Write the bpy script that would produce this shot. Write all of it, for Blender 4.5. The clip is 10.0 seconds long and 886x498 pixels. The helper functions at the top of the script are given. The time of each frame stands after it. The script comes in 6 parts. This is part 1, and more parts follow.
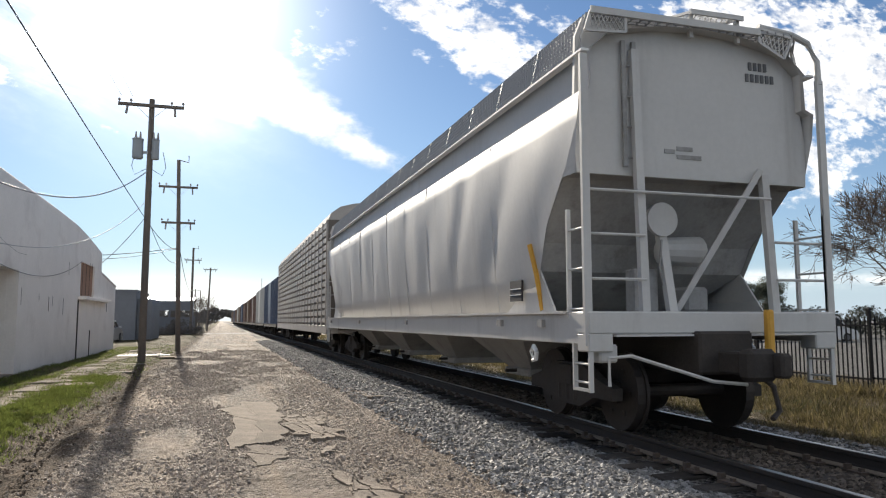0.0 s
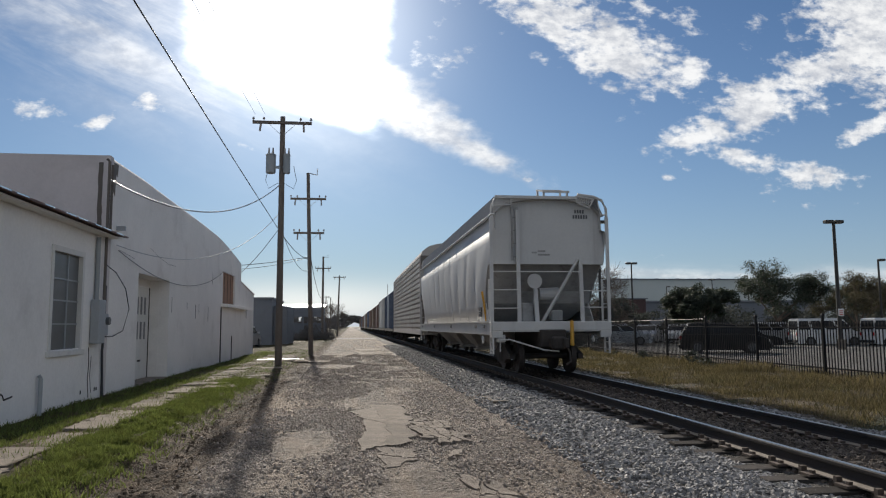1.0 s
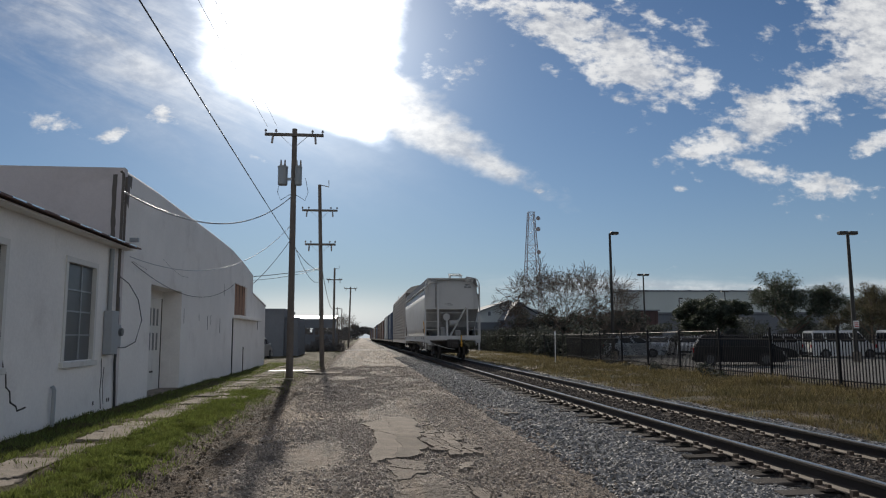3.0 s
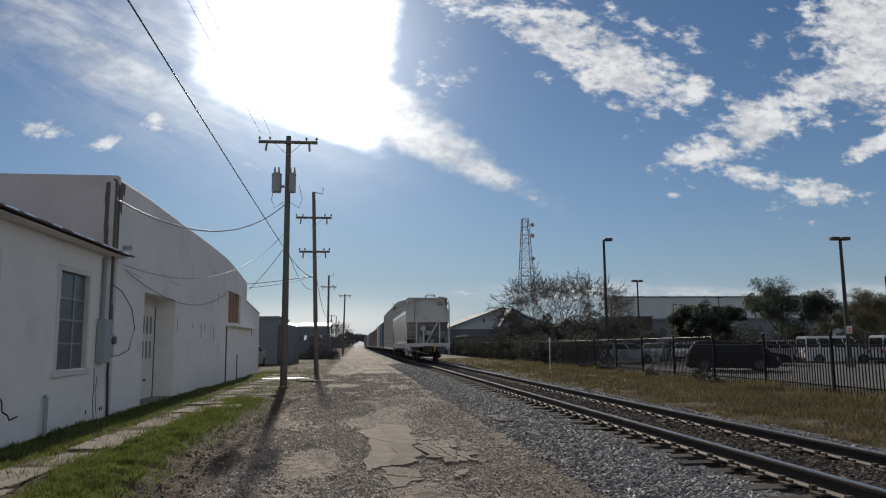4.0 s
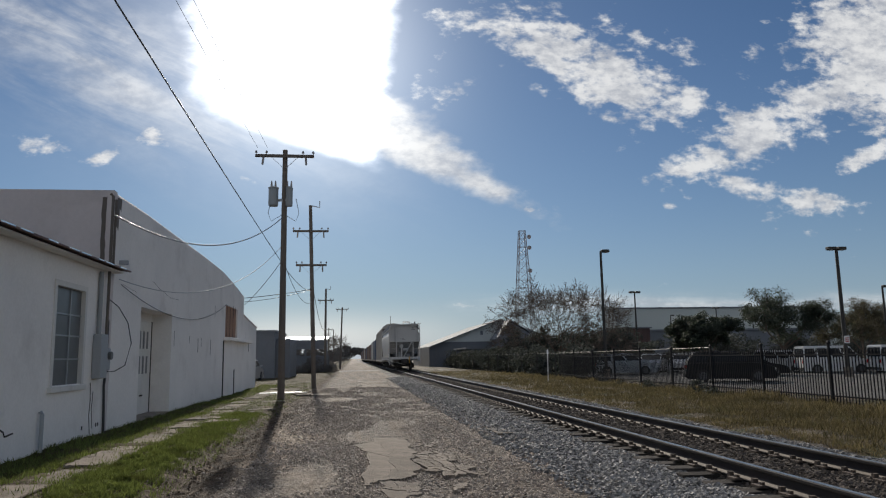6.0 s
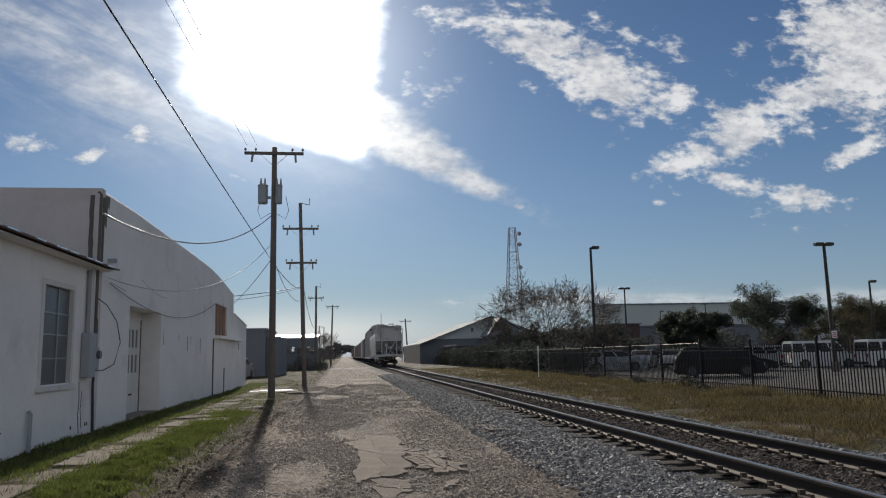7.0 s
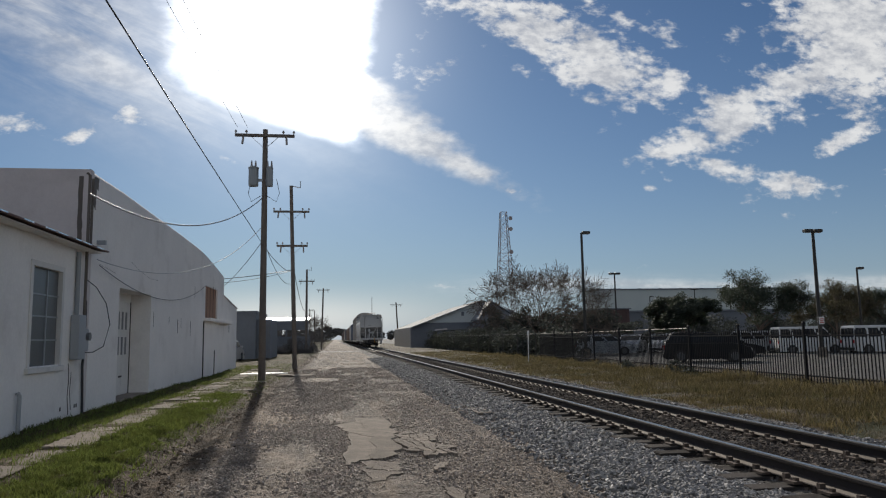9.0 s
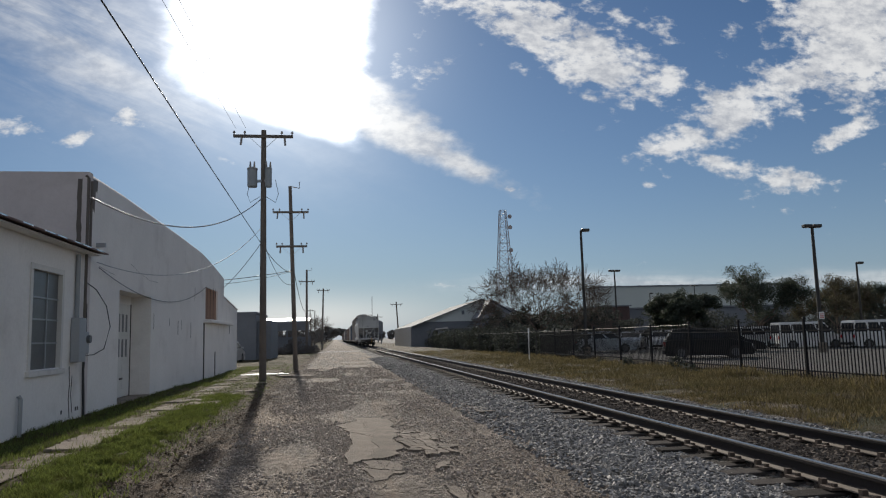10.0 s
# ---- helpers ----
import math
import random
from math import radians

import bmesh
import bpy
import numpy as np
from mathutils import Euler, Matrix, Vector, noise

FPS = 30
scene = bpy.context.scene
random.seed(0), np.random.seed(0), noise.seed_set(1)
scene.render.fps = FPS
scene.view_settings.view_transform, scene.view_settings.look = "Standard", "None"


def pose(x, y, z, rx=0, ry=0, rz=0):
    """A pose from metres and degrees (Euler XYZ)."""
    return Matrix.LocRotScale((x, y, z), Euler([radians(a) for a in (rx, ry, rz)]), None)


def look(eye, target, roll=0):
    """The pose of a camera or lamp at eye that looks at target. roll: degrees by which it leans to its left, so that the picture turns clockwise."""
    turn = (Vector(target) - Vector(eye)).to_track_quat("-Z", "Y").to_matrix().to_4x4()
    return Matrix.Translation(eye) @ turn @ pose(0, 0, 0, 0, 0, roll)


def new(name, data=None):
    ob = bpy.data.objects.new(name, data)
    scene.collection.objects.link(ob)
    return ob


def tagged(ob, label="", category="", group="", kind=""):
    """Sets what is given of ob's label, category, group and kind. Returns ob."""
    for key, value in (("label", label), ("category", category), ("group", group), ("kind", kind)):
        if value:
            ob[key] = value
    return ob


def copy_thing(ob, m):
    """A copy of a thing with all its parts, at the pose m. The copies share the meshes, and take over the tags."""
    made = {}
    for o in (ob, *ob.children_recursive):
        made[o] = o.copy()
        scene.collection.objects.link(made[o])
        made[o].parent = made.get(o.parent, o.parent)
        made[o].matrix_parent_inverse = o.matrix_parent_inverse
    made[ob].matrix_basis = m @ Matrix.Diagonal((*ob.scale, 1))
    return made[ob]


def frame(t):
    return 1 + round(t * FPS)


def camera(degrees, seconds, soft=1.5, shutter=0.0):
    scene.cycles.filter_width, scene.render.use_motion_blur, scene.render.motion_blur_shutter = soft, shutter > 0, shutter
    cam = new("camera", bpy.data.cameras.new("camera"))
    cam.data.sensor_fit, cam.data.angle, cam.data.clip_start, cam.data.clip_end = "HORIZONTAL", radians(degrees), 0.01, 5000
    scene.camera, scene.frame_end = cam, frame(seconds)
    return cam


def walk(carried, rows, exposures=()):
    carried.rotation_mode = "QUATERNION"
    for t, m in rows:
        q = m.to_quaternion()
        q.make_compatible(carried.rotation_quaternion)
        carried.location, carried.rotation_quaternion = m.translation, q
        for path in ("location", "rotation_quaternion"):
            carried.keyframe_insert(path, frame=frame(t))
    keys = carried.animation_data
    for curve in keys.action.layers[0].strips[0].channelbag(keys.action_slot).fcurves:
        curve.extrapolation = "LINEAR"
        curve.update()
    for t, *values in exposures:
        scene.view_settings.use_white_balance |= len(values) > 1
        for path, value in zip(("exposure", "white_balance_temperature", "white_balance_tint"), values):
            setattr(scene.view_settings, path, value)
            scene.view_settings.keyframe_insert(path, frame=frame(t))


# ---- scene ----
cam = camera(63.0, 10.0, soft=1.15)
EYE_Z = 1.62
TURNS = [(0.0, -16.98, 5.66, 0.05), (0.1, -13.11, 5.51, 0.27), (0.2, -10.53, 5.46, 0.37), (0.3, -8.88, 5.36, 0.5), (0.4, -7.68, 5.11, 0.64),
         (0.5, -7.36, 5.03, 0.64), (1.0, -7.26, 6.06, 0.39), (1.5, -6.11, 6.53, 0.37), (2.0, -5.69, 7.14, 0.46), (2.5, -5.9, 7.02, 0.45),
         (3.0, -6.39, 6.97, 0.3), (4.5, -6.9, 7.77, 0.64), (5.0, -6.63, 7.81, 0.91), (6.5, -7.33, 8.7, 1.08), (7.0, -7.72, 8.26, 1.29),
         (7.5, -8.23, 7.59, 1.3), (8.0, -8.78, 7.82, 0.87), (8.5, -8.52, 7.42, 0.77), (9.0, -8.47, 6.98, 0.99), (9.5, -8.3, 6.87, 1.36), (10.0, -8.43, 6.9, 1.58)]
walk(cam, [(t, pose(0, 0, EYE_Z, 90 + pitch, roll, yaw)) for t, yaw, pitch, roll in TURNS], exposures=[(0.0, 1.0, 6800, 10), (0.3, 0.74, 6750, 10), (0.7, 0.47, 6620, 10), (1.5, 0.26, 6540, 10), (4.5, 0.07, 6520, 10), (10.0, 0.03, 6520, 10)])

# ---- sun, sky and clouds ----
SUN = Vector((-0.075, 1.0, 0.44)).normalized()
SKY, SUN_POWER = 0.046, 3.6
sun = new("sun", bpy.data.lights.new("sun", "SUN"))
sun.data.energy, sun.data.angle, sun.data.color = SUN_POWER, radians(0.6), (1.0, 0.92, 0.8)
sun.matrix_basis = look((0, 0, 60), Vector((0, 0, 60)) - SUN)


class Nodes:
    """Short hand for wiring a node tree."""
    def __init__(self, tree):
        self.t = tree

    def add(self, kind, **inputs):
        n = self.t.nodes.new(kind)
        for k, v in inputs.items():
            self.put(n.inputs[k], v)
        return n

    def put(self, socket, v):
        if isinstance(v, bpy.types.NodeSocket):
            self.t.links.new(v, socket)
        else:
            socket.default_value = v

    def math(self, op, a, b=0.0, c=0.0, clamp=False):
        n = self.t.nodes.new("ShaderNodeMath")
        n.operation, n.use_clamp = op, clamp
        for s, v in zip(n.inputs, (a, b, c)):
            self.put(s, v)
        return n.outputs[0]

    def mix(self, f, a, b, how="MIX"):
        n = self.t.nodes.new("ShaderNodeMix")
        n.data_type, n.blend_type = "RGBA", how
        self.put(n.inputs[0], f)
        for s, v in ((n.inputs[6], a), (n.inputs[7], b)):
            self.put(s, v if isinstance(v, bpy.types.NodeSocket) else (*v, 1.0))
        return n.outputs[2]

    def noise(self, vec, scale, detail=4.0, rough=0.55, dist=0.0):
        n = self.t.nodes.new("ShaderNodeTexNoise")
        self.put(n.inputs["Vector"], vec)
        for k, v in (("Scale", scale), ("Detail", detail), ("Roughness", rough), ("Distortion", dist)):
            n.inputs[k].default_value = v
        return n.outputs["Fac"]

    def step(self, v, lo, hi):
        n = self.t.nodes.new("ShaderNodeMapRange")
        n.interpolation_type = "SMOOTHSTEP"
        for s, x in zip(n.inputs, (v, lo, hi, 0.0, 1.0)):
            self.put(s, x)
        return n.outputs[0]

    def xyz(self, v):
        n = self.t.nodes.new("ShaderNodeSeparateXYZ")
        self.put(n.inputs[0], v)
        return n.outputs

    def vec(self, x, y, z=0.0):
        n = self.t.nodes.new("ShaderNodeCombineXYZ")
        for s, v in zip(n.inputs, (x, y, z)):
            self.put(s, v)
        return n.outputs[0]


def build_sky():
    world = bpy.data.worlds.new("sky")
    world.use_nodes = True
    scene.world = world
    tree = world.node_tree
    tree.nodes.clear()
    g = Nodes(tree)
    sky = tree.nodes.new("ShaderNodeTexSky")
    sky.sky_type, sky.sun_disc = "NISHITA", False
    sky.sun_elevation, sky.sun_rotation = math.asin(SUN.z), math.atan2(SUN.x, SUN.y)
    sky.air_density, sky.dust_density, sky.ozone_density = 1.0, 0.2, 2.0
    way = tree.nodes.new("ShaderNodeTexCoord").outputs["Generated"]
    x, y, z = g.xyz(way)
    ahead = g.math("MAXIMUM", y, 0.15)
    u, v = g.math("DIVIDE", x, ahead), g.math("DIVIDE", z, ahead)
    dot = tree.nodes.new("ShaderNodeVectorMath")
    dot.operation = "DOT_PRODUCT"
    tree.links.new(way, dot.inputs[0])
    dot.inputs[1].default_value = SUN
    off = g.math("SUBTRACT", 1.0, dot.outputs["Value"])
    base = g.mix(1.0, sky.outputs[0], (SKY * 0.62, SKY * 0.86, SKY * 1.12), "MULTIPLY")
    # forward-scattered light round the sun
    wide = g.math("MULTIPLY", g.math("EXPONENT", g.math("MULTIPLY", off, -11.0)), 0.035)
    near = g.math("MULTIPLY", g.math("EXPONENT", g.math("MULTIPLY", off, -105.0)), 0.66)
    glow = g.math("ADD", wide, near)
    # clouds: soft banks broken up by noise
    place = g.vec(u, g.math("MULTIPLY", v, 1.7))
    broken = g.noise(place, 19.0, 8.0, 0.56, 0.12)
    puffs = g.noise(place, 52.0, 6.0, 0.6, 0.1)
    shade = g.noise(place, 11.0, 5.0, 0.6)
    banks = [None]

    def bank(cx, cz, a, b, deg, weight):
        c, s = math.cos(radians(deg)), math.sin(radians(deg))
        du, dv = g.math("SUBTRACT", u, cx), g.math("SUBTRACT", v, cz)
        p = g.math("ADD", g.math("MULTIPLY", du, c / a), g.math("MULTIPLY", dv, s / a))
        q = g.math("ADD", g.math("MULTIPLY", du, -s / b), g.math("MULTIPLY", dv, c / b))
        r = g.math("ADD", g.math("MULTIPLY", p, p), g.math("MULTIPLY", q, q))
        one = g.math("MULTIPLY", g.math("EXPONENT", g.math("MULTIPLY", r, -0.9)), weight)
        banks[0] = one if banks[0] is None else g.math("MAXIMUM", banks[0], one)

    bank(0.117, 0.384, 0.06, 0.04, 10, 0.52)
    bank(0.20, 0.485, 0.11, 0.03, -10, 0.8)
    bank(0.31, 0.455, 0.12, 0.065, -30, 0.95)
    bank(0.395, 0.408, 0.11, 0.066, -28, 1.0)
    bank(0.48, 0.383, 0.09, 0.03, -10, 0.92)
    bank(0.45, 0.47, 0.13, 0.03, -16, 0.58)
    bank(0.70, 0.385, 0.11, 0.05, 30, 0.95)
    bank(0.605, 0.330, 0.10, 0.05, 28, 1.0)
    bank(0.52, 0.285, 0.085, 0.028, 18, 1.0)
    bank(0.60, 0.243, 0.08, 0.020, -12, 0.95)
    bank(0.69, 0.222, 0.09, 0.024, -10, 0.92)
    bank(0.83, 0.47, 0.14, 0.13, -35, 1.25)
    bank(0.80, 0.302, 0.08, 0.020, 22, 0.85)
    bank(0.62, 0.46, 0.07, 0.02, 10, 0.5)
    bank(1.05, 0.46, 0.2, 0.15, -10, 1.1)
    bank(1.0, 0.27, 0.12, 0.07, 15, 0.9)
    bank(-0.412, 0.29, 0.045, 0.016, -9, 0.9)
    bank(-0.341, 0.274, 0.033, 0.013, 12, 0.8)
    bank(-0.256, 0.303, 0.05, 0.018, -7, 0.8)
    bank(-0.145, 0.248, 0.026, 0.008, -9, 0.7)
    bank(0.462, 0.216, 0.016, 0.008, 1, 0.9)
    bank(0.252, 0.209, 0.026, 0.007, -4, 0.8)
    bank(0.66, 0.175, 0.05, 0.012, -8, 0.6)
    bank(0.155, 0.071, 0.03, 0.005, -5, 0.6)
    # unseen broken cloud added beside and behind the view, as fill light
    rest = g.step(g.noise(way, 2.2, 3.0), 0.40, 0.66)
    outside = g.step(y, 0.45, 0.0)
    amount = g.math("MAXIMUM", banks[0], g.math("MULTIPLY", rest, g.math("MULTIPLY", outside, 1.1)))
    ragged = g.math("ADD", g.math("MULTIPLY", g.math("SUBTRACT", broken, 0.5), 1.9), g.math("MULTIPLY", g.math("SUBTRACT", puffs, 0.5), 0.95))
    thick = g.step(g.math("ADD", amount, ragged), 0.40, 0.95)

    def side(cx, cz, nx, nz, soft, rough=0.012):
        """How far a direction lies beyond a ragged straight edge through (cx, cz)."""
        d = g.math("ADD", g.math("MULTIPLY", g.math("SUBTRACT", u, cx), nx), g.math("MULTIPLY", g.math("SUBTRACT", v, cz), nz))
        d = g.math("ADD", d, g.math("MULTIPLY", g.math("SUBTRACT", broken, 0.5), rough * 4))
        return g.step(d, -soft, soft)

    # the bank of cloud before the sun, with a firm slanting lower edge, and its tongue
    ahead_only = g.step(y, 0.3, 0.45)
    lower = g.math("MULTIPLY", side(-0.07, 0.303, 0.30, 0.954, 0.014, 0.003), side(-0.2, 0.345, 0.62, 0.78, 0.03, 0.012))
    sun_bank = g.math("MULTIPLY", g.math("MULTIPLY", lower, side(0.034, 0.4, -1.0, 0.12, 0.03, 0.012)), g.math("MULTIPLY", side(-0.2, 0.4, 1.0, 0.1, 0.05, 0.02), ahead_only))
    tongue = g.math("MULTIPLY", g.math("MULTIPLY", side(0.13, 0.252, 0.345, 0.94, 0.012, 0.01), side(0.160, 0.284, -0.64, -0.77, 0.02, 0.02)), g.math("MULTIPLY", side(0.02, 0.3, 1.0, 0.0, 0.02), ahead_only))
    thick = g.math("MAXIMUM", thick, g.math("MULTIPLY", tongue, g.math("ADD", 0.66, g.math("MULTIPLY", shade, 0.5))))
    # thin streaked veil beside the sun
    su, sv = g.math("SUBTRACT", u, -0.33), g.math("SUBTRACT", v, 0.41)
    sp, sq = g.math("ADD", g.math("MULTIPLY", su, 0.91), g.math("MULTIPLY", sv, -0.41)), g.math("ADD", g.math("MULTIPLY", su, 0.41), g.math("MULTIPLY", sv, 0.91))
    streaks = g.noise(g.vec(g.math("MULTIPLY", sp, 4.0), g.math("MULTIPLY", sq, 19.0)), 1.0, 6.0, 0.6, 0.4)
    reach = g.math("EXPONENT", g.math("MULTIPLY", g.math("ADD", g.math("MULTIPLY", g.math("MULTIPLY", sp, sp), 14.0), g.math("MULTIPLY", g.math("MULTIPLY", sq, sq), 130.0)), -1.0))
    veil = g.math("MULTIPLY", g.math("MULTIPLY", g.step(streaks, 0.28, 0.72), reach), 0.85)
    thick = g.math("MAXIMUM", thick, veil)
    # a long smooth streak low over the horizon
    low = g.math("SUBTRACT", v, g.math("ADD", 0.070, g.math("MULTIPLY", g.math("SUBTRACT", g.noise(g.vec(u, 0.0), 5.0, 3.0), 0.5), 0.02)))
    streak = g.math("EXPONENT", g.math("MULTIPLY", g.math("MULTIPLY", low, low), -6500.0))
    streak = g.math("MULTIPLY", streak, g.math("MULTIPLY", g.step(g.noise(g.vec(g.math("MULTIPLY", u, 4.0), g.math("MULTIPLY", v, 40.0)), 1.0, 5.0, 0.6), 0.25, 0.65), g.step(u, 0.05, 0.35)))
    thick = g.math("MAXIMUM", thick, g.math("MULTIPLY", g.math("MULTIPLY", streak, 0.7), ahead_only))
    haze = g.math("MULTIPLY", g.math("EXPONENT", g.math("MULTIPLY", g.math("ABSOLUTE", z), -8.0)), 0.94)
    base = g.mix(haze, base, (0.30, 0.37, 0.45))
    lit = g.mix(g.step(g.math("ADD", g.math("MULTIPLY", shade, 0.6), g.math("MULTIPLY", puffs, 0.4)), 0.36, 0.62), (0.44, 0.46, 0.50), (0.80, 0.80, 0.79))
    # cloud out of view is made brighter, to lift faces turned from the sun
    fill_gain = g.mix(outside, (1.0, 1.0, 1.0), (1.2, 1.19, 1.15))
    lit = g.mix(1.0, lit, fill_gain, "MULTIPLY")
    col = g.mix(g.math("MULTIPLY", thick, 0.88), base, lit)
    glowing = g.mix(1.0, (1.0, 0.98, 0.94), glow, "MULTIPLY")
    col = g.mix(1.0, col, glowing, "ADD")
    # cloud close to the sun is burnt out
    burnt = g.math("MULTIPLY", thick, g.math("EXPONENT", g.math("MULTIPLY", off, -90.0)))
    col = g.mix(1.0, col, g.mix(1.0, (0.55, 0.55, 0.53), burnt, "MULTIPLY"), "ADD")
    col = g.mix(1.0, col, g.mix(1.0, (1.9, 1.88, 1.84), sun_bank, "MULTIPLY"), "ADD")
    # warm light along the horizon under the sun
    ul, vl = g.math("ADD", u, 0.06), g.math("SUBTRACT", v, 0.03)
    dawn = g.math("EXPONENT", g.math("MULTIPLY", g.math("ADD", g.math("MULTIPLY", g.math("MULTIPLY", ul, ul), 30.0), g.math("MULTIPLY", g.math("MULTIPLY", vl, vl), 1100.0)), -1.0))
    col = g.mix(1.0, col, g.mix(1.0, (0.30, 0.245, 0.20), g.math("MULTIPLY", dawn, ahead_only), "MULTIPLY"), "ADD")
    bg = g.add("ShaderNodeBackground", Color=col, Strength=1.0)
    out = tree.nodes.new("ShaderNodeOutputWorld")
    tree.links.new(bg.outputs[0], out.inputs[0])


build_sky()


# ---- materials ----
def surface(name, colour, rough=0.75, metal=0.0, var=0.22, coarse=1.2, fine=22.0, bump=0.15, dirt=None, dirt_amount=0.35, streak=False, random_tone=0.0, island=0.0, thin=0.0, gloss=0.4):
    """A worn surface: base colour, tone at two scales, stains of another colour, fine relief."""
    m = bpy.data.materials.new(name)
    m.use_nodes = True
    g = Nodes(m.node_tree)
    bsdf = m.node_tree.nodes["Principled BSDF"]
    where = m.node_tree.nodes.new("ShaderNodeTexCoord").outputs["Object"]
    big, small = g.noise(where, coarse, 5.0, 0.6), g.noise(where, fine, 4.0, 0.65)
    tone = g.math("ADD", g.math("MULTIPLY", g.math("SUBTRACT", big, 0.5), 2.4 * var), g.math("MULTIPLY", g.math("SUBTRACT", small, 0.5), 1.6 * var))
    tone = g.math("ADD", tone, 1.0)
    if random_tone:
        r = m.node_tree.nodes.new("ShaderNodeObjectInfo").outputs["Random"]
        tone = g.math("MULTIPLY", tone, g.math("ADD", g.math("MULTIPLY", r, 2 * random_tone), 1 - random_tone))
    if island:
        r = m.node_tree.nodes.new("ShaderNodeNewGeometry").outputs["Random Per Island"]
        tone = g.math("MULTIPLY", tone, g.math("ADD", g.math("MULTIPLY", r, 2 * island), 1 - island))
    col = g.mix(1.0, colour, tone, "MULTIPLY")
    if dirt:
        spread = where
        if streak:
            sc = m.node_tree.nodes.new("ShaderNodeMapping")
            sc.inputs["Scale"].default_value = (1.0, 1.0, 0.12)
            m.node_tree.links.new(where, sc.inputs[0])
            spread = sc.outputs[0]
        stain = g.step(g.noise(spread, coarse * (3.5 if streak else 1.6), 6.0, 0.65), 0.5, 0.78)
        col = g.mix(g.math("MULTIPLY", stain, dirt_amount), col, dirt)
    g.put(bsdf.inputs["Base Color"], col)
    g.put(bsdf.inputs["Roughness"], g.math("ADD", rough - 0.1, g.math("MULTIPLY", big, 0.2), clamp=True))
    bsdf.inputs["Metallic"].default_value = metal
    bsdf.inputs["Specular IOR Level"].default_value = gloss
    if thin:
        out = m.node_tree.nodes["Material Output"]
        through_light = g.add("ShaderNodeBsdfTranslucent", Color=g.mix(1.0, col, (1.25, 1.3, 0.85), "MULTIPLY"))
        both = m.node_tree.nodes.new("ShaderNodeMixShader")
        both.inputs[0].default_value = thin
        m.node_tree.links.new(bsdf.outputs[0], both.inputs[1])
        m.node_tree.links.new(through_light.outputs[0], both.inputs[2])
        m.node_tree.links.new(both.outputs[0], out.inputs[0])
    if bump:
        b = g.add("ShaderNodeBump", Strength=bump, Distance=0.02, Height=small)
        g.put(bsdf.inputs["Normal"], b.outputs[0])
    return m


def glass(name, tint, rough=0.08):
    m = surface(name, tint, rough, var=0.3, coarse=0.9, fine=5.0, bump=0.0)
    m.node_tree.nodes["Principled BSDF"].inputs["Specular IOR Level"].default_value = 0.6
    return m


